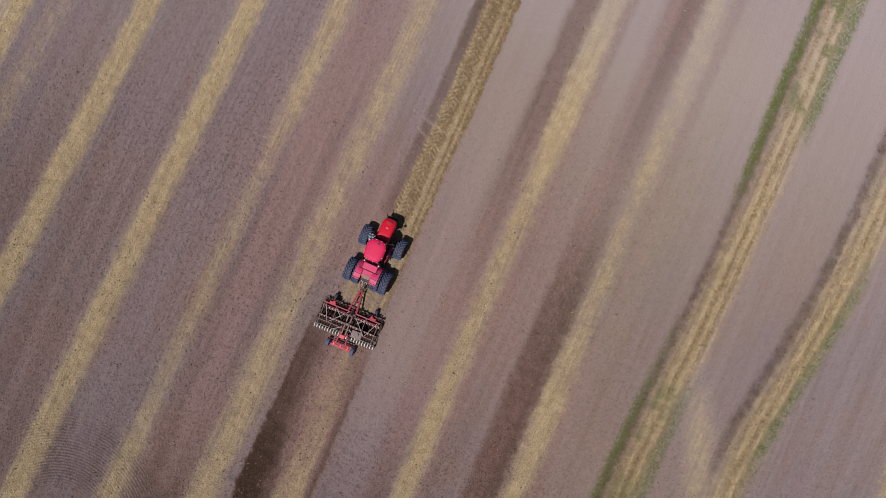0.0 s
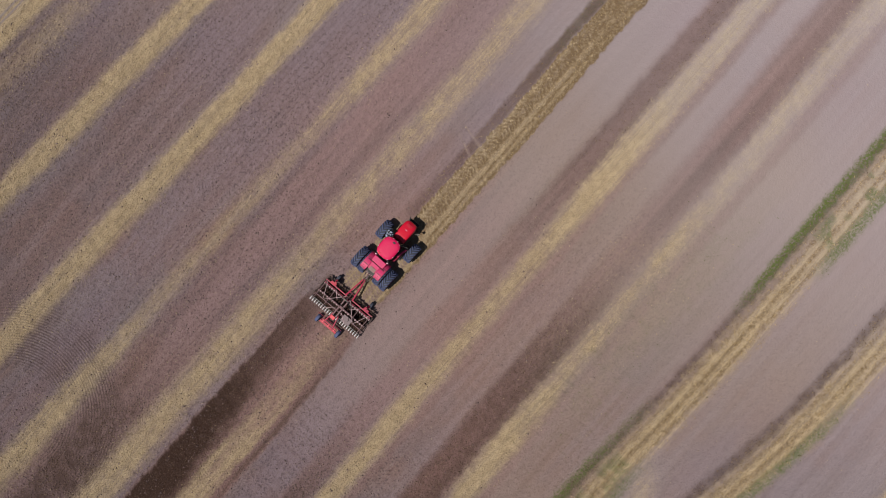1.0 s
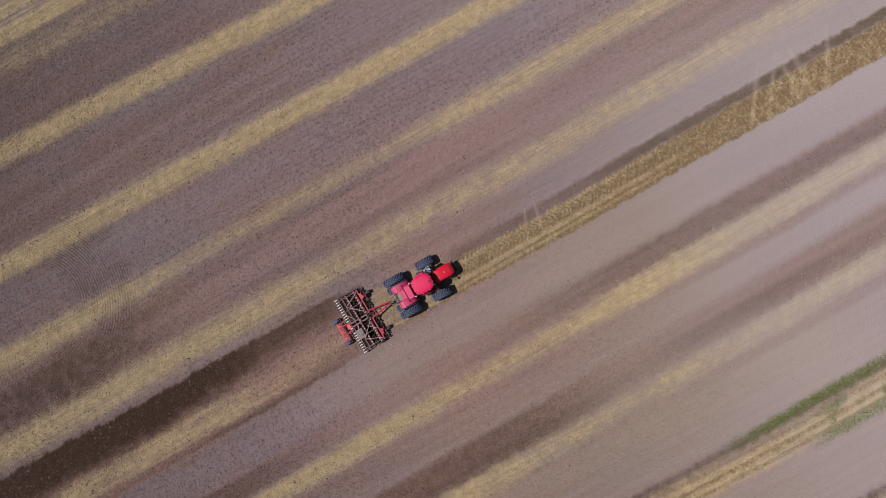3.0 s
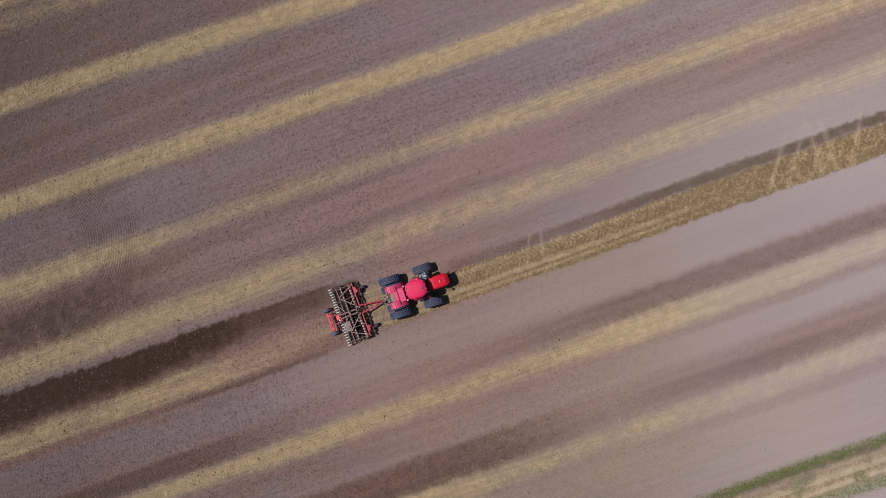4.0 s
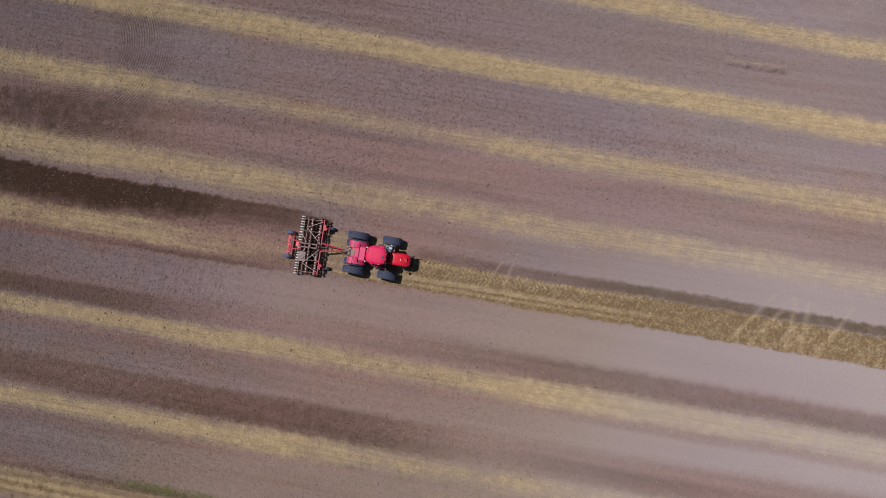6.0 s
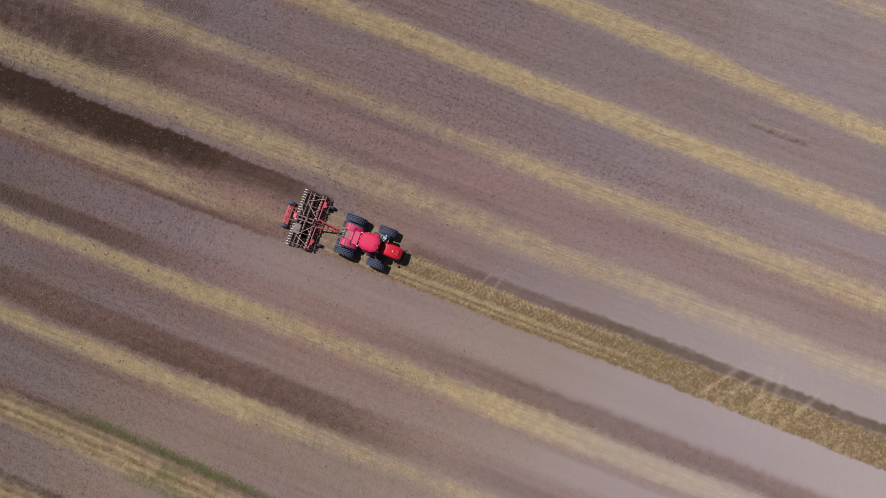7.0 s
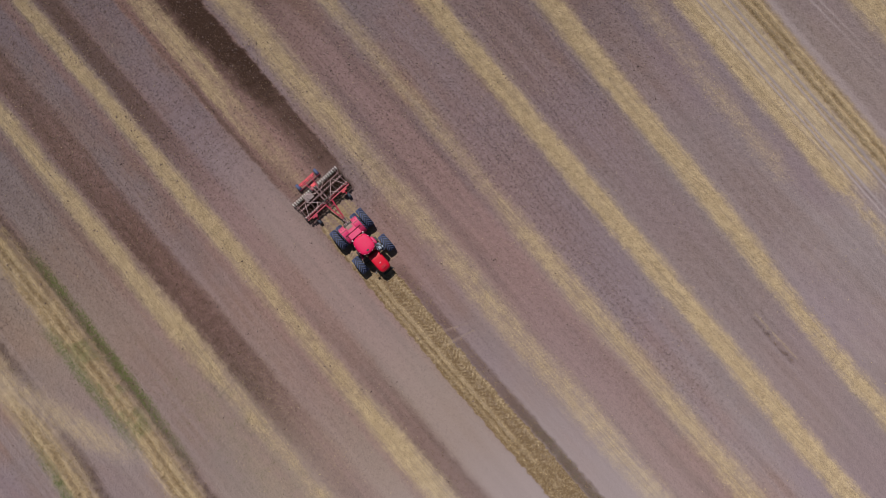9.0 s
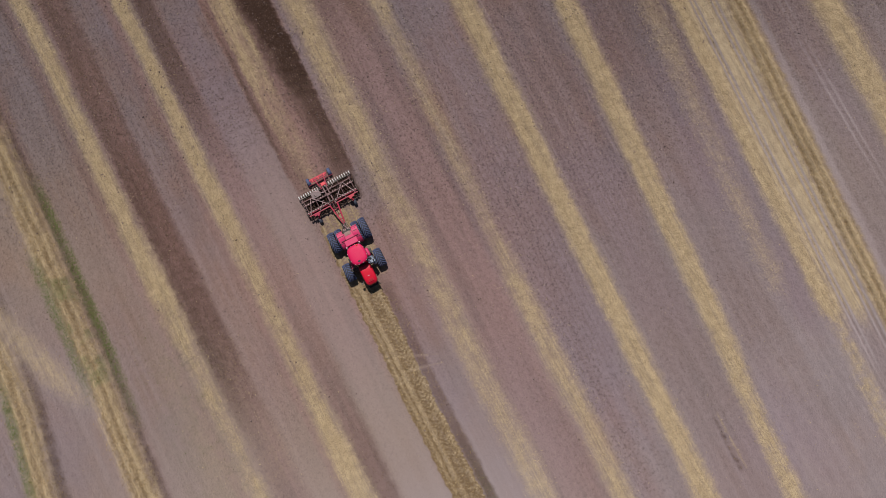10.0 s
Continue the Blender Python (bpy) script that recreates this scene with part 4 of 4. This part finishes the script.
    bm = bmesh.new()
    box(bm, (-3.35, -0.09, 0.56), (-2.4, 0.09, 0.66), 0.02)
    part("drawbar", bm, DARK_STEEL, t)
    for y in (-0.16, -0.05, 0.08, 0.18):
        bm = bmesh.new()
        pts = [Vector((-2.5 - 0.22 * k, y + 0.05 * math.sin(k * 1.7 + y * 20), 1.30 - 0.12 * k + 0.09 * math.sin(k * 0.9))) for k in range(6)]
        for a, b in zip(pts, pts[1:]):
            tube(bm, a, b, 0.018, sides=7)
        part("hose", bm, BLACK if y < 0.1 else PALE_STEEL, t)
    for x_, y_, z_ in ((-2.62, -0.22, 1.36), (-2.60, -0.08, 1.40), (-2.64, 0.12, 1.38), (-2.58, 0.26, 1.36), (-2.86, 0.05, 1.22), (-3.06, -0.06, 1.04)):
        bm = bmesh.new()
        box(bm, (x_ - 0.06, y_ - 0.035, z_ - 0.05), (x_ + 0.06, y_ + 0.035, z_ + 0.04), 0.012)
        tube(bm, (x_ - 0.05, y_, z_), (x_ - 0.13, y_ + 0.01, z_ - 0.02), 0.026, sides=10)
        part("coupling", bm, PALE_STEEL, t, "pale hydraulic coupling")
    return t




build_tractor()


# -- disc harrow --
def build_harrow():
    h = thing("disc_harrow", (-6.26, -0.11, 0.0), "red and earth-brown trailed disc harrow with a ring roller", "harrow", turn=1.5)
    # tongue
    for s in (-1, 1):
        bm = bmesh.new()
        bar(bm, (2.98, s * 0.07, 0.70), (1.0, s * 0.36, 0.88), 0.12, 0.14)
        part("tongue_beam", bm, DULL_RED, h)
    for x, w in ((1.45, 0.26), (2.0, 0.19), (2.5, 0.13)):
        bm = bmesh.new()
        bar(bm, (x, -w, 0.82), (x, w, 0.82), 0.06, 0.09)
        part("tongue_brace", bm, DULL_RED, h)
    bm = bmesh.new()
    tube(bm, (2.86, 0, 0.68), (3.12, 0, 0.66), 0.07, sides=14)
    box(bm, (3.05, -0.09, 0.58), (3.20, 0.09, 0.74), 0.03)
    part("tow_eye", bm, DARK_STEEL, h)
    bm = bmesh.new()
    bar(bm, (1.0, -0.14, 0.85), (0.78, -0.14, 1.42), 0.08, 0.08)
    bar(bm, (1.0, 0.14, 0.85), (0.78, 0.14, 1.42), 0.08, 0.08)
    bar(bm, (0.78, -0.2, 1.42), (0.78, 0.2, 1.42), 0.09, 0.09)
    part("mast", bm, DARK_STEEL, h)
    bm = bmesh.new()
    tube(bm, (0.78, 0, 1.38), (2.0, 0, 0.98), 0.028, sides=10)
    part("stay_rod", bm, DUSTY_STEEL, h)
    # cross beams, in two folding halves
    for x, z, mat, w in ((1.02, 0.86, FRAME_RED, 0.085), (0.80, 0.80, DULL_RED, 0.05), (-0.42, 0.80, DUSTY_STEEL, 0.07)):
        for s in (-1, 1):
            bm = bmesh.new()
            bar(bm, (x, s * 0.002, z), (x, s * 2.42, z), w, 0.12)
            part("cross_beam", bm, mat, h)
    for y, mat in ((-2.30, DUSTY_STEEL), (-1.25, DUSTY_STEEL), (1.25, DUSTY_STEEL), (2.30, DUSTY_STEEL)):
        bm = bmesh.new()
        bar(bm, (1.05, y, 0.90), (-0.92, y, 0.88), 0.05, 0.09)
        part("side_beam", bm, mat, h)
    for s in (-1, 1):
        for a, b in (((0.95, 0.25), (-0.35, 1.5)), ((0.95, 2.2), (-0.35, 1.6)), ((0.95, 1.3), (0.3, 0.66)), ((-0.30, 0.30), (-0.88, 1.1))):
            bm = bmesh.new()
            bar(bm, (a[0], s * a[1], 0.97), (b[0], s * b[1], 0.96), 0.042, 0.06)
            part("brace", bm, PALE_STEEL, h)
    bm = bmesh.new()
    box(bm, (-0.95, -0.22, 0.78), (1.05, -0.10, 0.95), 0.02)
    box(bm, (-0.95, 0.10, 0.78), (1.05, 0.22, 0.95), 0.02)
    box(bm, (-0.1, -0.2, 0.8), (0.1, 0.2, 0.93), 0.02)
    part("centre_frame", bm, DUSTY_STEEL, h)
    bm = bmesh.new()
    box(bm, (-0.82, -1.42, 0.935), (-0.22, -0.58, 0.965), 0.01)
    for y in (-1.2, -1.0, -0.8):
        box(bm, (-0.80, y - 0.015, 0.96), (-0.24, y + 0.015, 0.98), 0.006)
    part("cover_plate", bm, PANEL, h, "dusty grey ribbed cover plate")
    for s in (-1, 1):
        bm = bmesh.new()
        tube(bm, (0.05, s * 0.12, 1.16), (0.05, s * 0.75, 1.04), 0.05, sides=12)
        tube(bm, (0.05, s * 0.75, 1.04), (0.05, s * 1.30, 0.95), 0.026, sides=10)
        part("fold_cylinder", bm, DUSTY_STEEL, h)
    for s in (-1, 1):
        for k in range(6):
            y = s * (0.42 + 0.37 * k)
            bm = bmesh.new()
            bar(bm, (1.02, y, 0.80), (1.20, y, 0.46), 0.05, 0.03)
            box(bm, (1.14, y - 0.05, 0.26), (1.24, y + 0.05, 0.50), 0.015)
            part("levelling_tine", bm, DARK_STEEL, h)
        for x0, y0, x1, y1 in ((0.75, 0.1, 0.2, 0.9), (0.2, 0.9, -0.5, 1.15), (0.7, 0.2, 0.9, 1.4)):
            bm = bmesh.new()
            pts = [Vector((x0 + (x1 - x0) * k / 6, s * (y0 + (y1 - y0) * k / 6) + 0.05 * math.sin(k * 2.1), 1.0 + 0.06 * math.sin(k * 1.3))) for k in range(7)]
            for a, b in zip(pts, pts[1:]):
                tube(bm, a, b, 0.02, sides=7)
            part("hose", bm, BLACK, h)
    # trash caught on the front tools
    rnd = random.Random(4)
    for k in range(26):
        y = -2.35 + 0.188 * k + rnd.uniform(-0.05, 0.05)
        if abs(y) < 0.42:
            continue
        bm = bmesh.new()
        bmesh.ops.create_icosphere(bm, subdivisions=1, radius=1.0)
        for v in bm.verts:
            v.co = Vector((v.co.x * rnd.uniform(0.07, 0.14), v.co.y * rnd.uniform(0.05, 0.10), v.co.z * rnd.uniform(0.06, 0.12)))
        bmesh.ops.transform(bm, matrix=pose(1.20 + rnd.uniform(-0.10, 0.10), y, 0.52 + rnd.uniform(-0.06, 0.12)), verts=bm.verts)
        part("earth_lump", bm, SOILED, h, "dark lump of earth and straw stuck to a tine")
    # gang beams with a clamp for every arm
    for x in (0.68, -0.06):
        for s in (-1, 1):
            bm = bmesh.new()
            bar(bm, (x, s * 0.24, 0.72), (x, s * 2.44, 0.72), 0.08, 0.08)
            part("gang_beam", bm, DUSTY_STEEL, h)
    bm = bmesh.new()
    box(bm, (-0.07, -0.045, -0.02), (0.07, 0.045, 0.06), 0.012)
    tube(bm, (-0.04, 0, 0.05), (-0.04, 0, 0.10), 0.018, sides=8)
    tube(bm, (0.04, 0, 0.05), (0.04, 0, 0.09), 0.018, sides=8)
    clamp, clamped = part("clamp", bm, PALE_STEEL, h), False
    for row, x in ((0, 0.68), (1, -0.06)):
        for k in range(20):
            y = -2.40 + 0.2485 * k + (0.12 if row else 0.0)
            if abs(y) < 0.28 or abs(y) > 2.42:
                continue
            m = pose(x, y, 0.77, 0, 0, 9 * math.sin(k * 5.0 + row))
            if clamped:
                again(clamp, h, m)
            else:
                clamp.matrix_local, clamped = m, True
    # two rows of dished discs on sprung arms
    bm = bmesh.new()
    spin_profile(bm, [(0.0, 0.02), (0.0, 0.12), (0.03, 0.22), (0.07, 0.29), (0.078, 0.29), (0.04, 0.21), (0.012, 0.12), (0.012, 0.02)], 20)
    first = part("disc", bm, SOILED, h, smooth=False)
    arm = bmesh.new()
    bar(arm, (0, 0, 0.0), (-0.16, 0.04, -0.42), 0.05, 0.05)
    tube(arm, (-0.16, -0.04, -0.42), (-0.16, 0.10, -0.42), 0.05, sides=10)
    first_arm = part("disc_arm", arm, DARK_STEEL, h)
    placed = False
    for row, x, yaw in ((0, 0.52, 17), (1, -0.22, -17)):
        for k in range(20):
            y = -2.36 + 0.2485 * k + (0.12 if row else 0.0)
            if abs(y) < 0.05:
                continue
            m = pose(x, y, 0.27, 0, 9 if row else -9, yaw)
            ma = pose(x + 0.16, y - 0.04, 0.70)
            if not placed:
                first.matrix_local, first_arm.matrix_local, placed = m, ma, True
            else:
                again(first, h, m)
                again(first_arm, h, ma)
    # ring roller
    bm = bmesh.new()
    tube(bm, (-1.04, -2.60, 0.215), (-1.04, 2.60, 0.215), 0.08, sides=14)
    part("roller_axle", bm, SOILED, h)
    bm = bmesh.new()
    spin_profile(bm, [(-0.026, 0.20), (-0.036, 0.15), (-0.034, 0.11), (0.034, 0.11), (0.036, 0.15), (0.026, 0.20), (0.0, 0.215)], 26)
    ring_one = part("roller_ring", bm, STEEL, h, "bright worn steel roller ring", smooth=False)
    for k in range(23):
        m = pose(-1.04, -2.53 + 0.23 * k, 0.215)
        if k == 0:
            ring_one.matrix_local = m
        else:
            again(ring_one, h, m)
    for s in (-1, 1):
        for y in (0.35, 2.62):
            bm = bmesh.new()
            bar(bm, (-0.40, s * min(y, 2.4), 0.84), (-1.04, s * y, 0.28), 0.05, 0.09)
            part("roller_arm", bm, DUSTY_STEEL, h)
        bm = bmesh.new()
        bar(bm, (-0.80, s * 0.2, 0.62), (-0.80, s * 2.55, 0.62), 0.07, 0.08)
        part("roller_beam", bm, DARK_STEEL, h)
        bm = bmesh.new()
        box(bm, (0.25, s * 2.50 - 0.015, 0.22), (0.95, s * 2.50 + 0.015, 0.72), 0.01)
        part("end_plate", bm, DARK_STEEL, h)
    bm = bmesh.new()
    box(bm, (-1.20, -0.20, 0.86), (-0.90, 0.22, 1.02), 0.03)
    part("lamp_board", bm, ORANGE, h, "bright red board over the roller")
    # depth wheels in front
    for s in (-1, 1):
        bm = bmesh.new()
        bar(bm, (0.98, s * 1.62, 0.88), (1.50, s * 1.70, 0.66), 0.13, 0.10)
        bar(bm, (1.12, s * 1.46, 0.91), (1.12, s * 1.98, 0.91), 0.24, 0.06)
        box(bm, (1.14, s * 1.62 - 0.10, 0.90), (1.36, s * 1.62 + 0.10, 1.02), 0.03)
        part("wheel_bracket", bm, BRIGHT_RED if s > 0 else DULL_RED, h, "red wheel bracket")
        hold = new("depth_wheel")
        hold.parent, hold.matrix_local = h, pose(1.66, s * 1.76, 0.30, 0, 0, s * -4)
        bm = bmesh.new()
        spin_profile(bm, [(-0.09, 0.17), (-0.12, 0.23), (-0.10, 0.29), (0.10, 0.29), (0.12, 0.23), (0.09, 0.17)], 26)
        part("tyre", bm, RUBBER, hold, smooth=False)
        bm = bmesh.new()
        spin_profile(bm, [(-0.08, 0.17), (-0.03, 0.05), (0.03, 0.05), (0.08, 0.17)], 20)
        part("rim", bm, DARK_STEEL, hold)
    # wheeled carriage behind
    bm = bmesh.new()
    bar(bm, (-1.92, -0.98, 0.66), (-1.92, 0.72, 0.66), 0.20, 0.12, 0.02)
    part("carriage_beam", bm, BRIGHT_RED, h, "bright red carriage beam")
    bm = bmesh.new()
    bar(bm, (-1.70, -0.90, 0.74), (-1.70, 0.66, 0.74), 0.10, 0.08, 0.02)
    part("carriage_beam", bm, DULL_RED, h)
    for y in (-0.72, -0.12, 0.46):
        bm = bmesh.new()
        bar(bm, (-1.66, y, 0.76), (-1.96, y, 0.72), 0.09, 0.05)
        part("carriage_tie", bm, ORANGE, h)
    bm = bmesh.new()
    bar(bm, (-1.50, -1.22, 0.70), (-1.50, 1.22, 0.70), 0.035, 0.05)
    part("carriage_bar", bm, DULL_RED, h)
    for y in (-0.30, 0.22):
        bm = bmesh.new()
        bar(bm, (-0.7, y, 0.88), (-1.95, y * 1.8, 0.68), 0.09, 0.10)
        part("carriage_arm", bm, DULL_RED, h)
    for y in (-1.12, 0.98):
        hold = new("carriage_wheel")
        hold.parent, hold.matrix_local = h, pose(-1.94, y, 0.36)
        bm = bmesh.new()
        spin_profile(bm, [(-0.10, 0.19), (-0.14, 0.26), (-0.11, 0.35), (0.11, 0.35), (0.14, 0.26), (0.10, 0.19)], 28)
        part("tyre", bm, LUG, hold, smooth=False)
        bm = bmesh.new()
        spin_profile(bm, [(-0.09, 0.19), (-0.03, 0.05), (0.03, 0.05), (0.09, 0.19)], 20)
        part("rim", bm, DULL_RED, hold)
        bm = bmesh.new()
        bar(bm, (-1.92, y * 0.82, 0.64), (-1.94, y, 0.40), 0.06, 0.09)
        part("wheel_leg", bm, DARK_STEEL, h)
    return h


build_harrow()


# -- loose straw, clods and regrowth on the field --
def scatter(name, mat, shape, faces, x, y, z, size, label, category, tilt=0.35, sink=0.0):
    """Many small solids in one mesh; shape: corner offsets, size: length, width and height of each."""
    n, k = len(x), len(shape)
    yaw, lean = RNG.random(n) * 2 * math.pi, (RNG.random(n) - 0.5) * 2 * tilt
    p = np.array(shape, dtype=np.float32)[None] * size[:, None, :]
    p = p + (RNG.random((n, k, 3)) - 0.5) * 0.25 * size[:, None, :]
    px = p[..., 0] * np.cos(lean)[:, None] - p[..., 2] * np.sin(lean)[:, None]
    pz = p[..., 0] * np.sin(lean)[:, None] + p[..., 2] * np.cos(lean)[:, None]
    c, s = np.cos(yaw)[:, None], np.sin(yaw)[:, None]
    co = np.stack([x[:, None] + px * c - p[..., 1] * s, y[:, None] + px * s + p[..., 1] * c, (z - sink)[:, None] + pz], -1)
    f = (np.array(faces, dtype=np.int32)[None] + (np.arange(n, dtype=np.int32) * k)[:, None, None]).reshape(-1, 3)
    me = bpy.data.meshes.new(name)
    me.vertices.add(n * k)
    me.vertices.foreach_set("co", co.astype(np.float32).ravel())
    me.loops.add(f.size)
    me.loops.foreach_set("vertex_index", f.ravel())
    me.polygons.add(len(f))
    me.polygons.foreach_set("loop_start", np.arange(0, f.size, 3, dtype=np.int32))
    me.update(calc_edges=True)
    me.materials.append(mat)
    return tagged(new(name, me), label, category, kind="stuff")


SLIVER = [(-0.5, -0.5, 0.0), (-0.5, 0.5, 0.0), (-0.35, 0.0, 1.0), (0.5, 0.0, 0.6)]
SLIVER_F = [(0, 2, 1), (0, 3, 2), (1, 2, 3), (0, 1, 3)]
LUMP = [(-0.5, 0, 0), (0.5, 0, 0), (0, -0.5, 0), (0, 0.5, 0), (0, 0, 0.55), (0, 0, -0.4)]
LUMP_F = [(0, 2, 4), (2, 1, 4), (1, 3, 4), (3, 0, 4), (2, 0, 5), (1, 2, 5), (3, 1, 5), (0, 3, 5)]
X0, X1, Y0, Y1 = -50.0, 58.0, -50.0, 56.0


ALL_X, ALL_Y = X0 + RNG.random(1000000) * (X1 - X0), Y0 + RNG.random(1000000) * (Y1 - Y0)
ALL_M, ALL_H = field(ALL_X, ALL_Y)
CLUMP = waves(ALL_X, ALL_Y, 2.5, 77, 3) ** 2 * 2.6
# nothing loose inside the tyres and discs
CLEAR = ~((ALL_X > -9.0) & (ALL_X < 3.4) & (np.abs(ALL_Y + 0.1) < 2.0 + 0.9 * (ALL_X < -4.9)))


def some(chance, free=True):
    """Random places on the field where the given chance lets things lie."""
    keep = (RNG.random(len(ALL_X)) < chance) & (CLEAR | (not free))
    return ALL_X[keep], ALL_Y[keep], ALL_H[keep]


def strands(n, lo, hi, thick):
    length = lo + (hi - lo) * RNG.random(n)
    return np.stack([length, thick * (0.6 + 0.8 * RNG.random(n)), thick * (0.7 + 1.3 * RNG.random(n))], -1)


M = ALL_M
IN_ROW = np.abs(ALL_Y + 0.8) < 1.8
LINES = np.stack([np.abs(ALL_Y - swath_line(swath, ALL_X)) for swath in SWATHS])
NEAREST, CLOSE = LINES.argmin(0), LINES.min(0) < 3.2
OWN_ROW = (np.abs(ALL_Y + 0.4) < 2.6)
PALE_LIES = M["straw"] ** (1.6 + 1.4 * np.maximum(M["mauve"], M["calm"])) * 0.85 * (1 - 0.9 * np.clip(M["pale"] * 2.0 + 0.4 * step(ALL_Y, 33, 36), 0, 1)) * (M["gold"] < 0.45)
GOLD_LIES = M["straw"] ** 1.6 * np.where(IN_ROW, 0.9 * np.clip(1.25 - M["gold"], 0, 1), 0.75) * (M["gold"] >= 0.45)
for k_, swath in enumerate(SWATHS):
    mine = (NEAREST == k_) & CLOSE & ~OWN_ROW
    golden = swath[5] > 0.4
    px_, py_, pz_ = some((PALE_LIES + GOLD_LIES) * mine)
    scatter("straw_swath", GOLD_STRAW if golden else STRAW, SLIVER, SLIVER_F, px_, py_, pz_, strands(len(px_), 0.08, 0.28, 0.030),
            "golden brown unworked straw row with ridges and regrowth" if golden else ("thin faded straw swath on the soil" if swath[3] < 0.6 else "pale yellow straw swath left by the combine"),
            "straw", 0.35, 0.01)["group"] = "straw swaths"
px_, py_, pz_ = some(GOLD_LIES * OWN_ROW)
scatter("trodden_straw", GOLD_STRAW, SLIVER, SLIVER_F, px_, py_, pz_, strands(len(px_), 0.08, 0.26, 0.030), "golden brown straw row ahead of the tractor, rippled by tyres", "straw", 0.3, 0.01)
px_, py_, pz_ = some(PALE_LIES * (OWN_ROW | ~CLOSE))
scatter("loose_straw", STRAW, SLIVER, SLIVER_F, px_, py_, pz_, strands(len(px_), 0.08, 0.28, 0.030), "pale straw dropped loosely beside the tilled strip", "straw", 0.35, 0.01)
px_, py_, pz_ = some((0.007 + 0.018 * M["brown"]) * (1 - 0.75 * M["calm"]) * (1 - 0.85 * M["tilled"]) * (1 - 0.8 * M["mauve"]) * (1 - 0.6 * M["pale"]) * (M["straw"] < 0.45))
scatter("scattered_stalks", STRAW, SLIVER, SLIVER_F, px_, py_, pz_, strands(len(px_), 0.08, 0.24, 0.028), "single straw stalks strewn over bare soil", "straw", 0.2, 0.005)
px_, py_, pz_ = some(0.36 * CLUMP * (1 - 0.7 * M["calm"]) * (1 - 0.55 * (1 - step(ALL_Y, -19, -9))) * np.clip(0.12 + 0.22 * M["brown"] + 0.04 * M["tilled"] - 0.35 * M["pale"] - 0.06 * M["mauve"] - 0.004 * ALL_X, 0, 1))
size_ = (0.035 + 0.14 * RNG.random(len(px_)) ** 4)[:, None] * np.array([1.5, 0.9, 1.0])
scatter("soil_clods", CLOD, LUMP, LUMP_F, px_, py_, pz_, size_, "brown clods of turned earth", "soil", 0.5)
px_, py_, pz_ = some(M["green"] ** 1.5 * 0.8)
scatter("grass", GRASS, SLIVER, SLIVER_F, px_, py_, pz_, strands(len(px_), 0.06, 0.18, 0.035), "green regrowth along the unworked rows", "grass", 0.7)
px_, py_, pz_ = some(1.9 * np.clip(M["tilled"] - 0.2, 0, 1) * np.clip(1.2 - M["tilled"], 0, 1) * (0.4 + 1.2 * waves(ALL_X, ALL_Y, 0.7, 78, 2)))
scatter("turned_stubble", EARTHY, SLIVER, SLIVER_F, px_, py_, pz_, strands(len(px_), 0.07, 0.22, 0.032), "earth-brown stubble stalks turned into dark tilled soil", "stubble", 0.4)
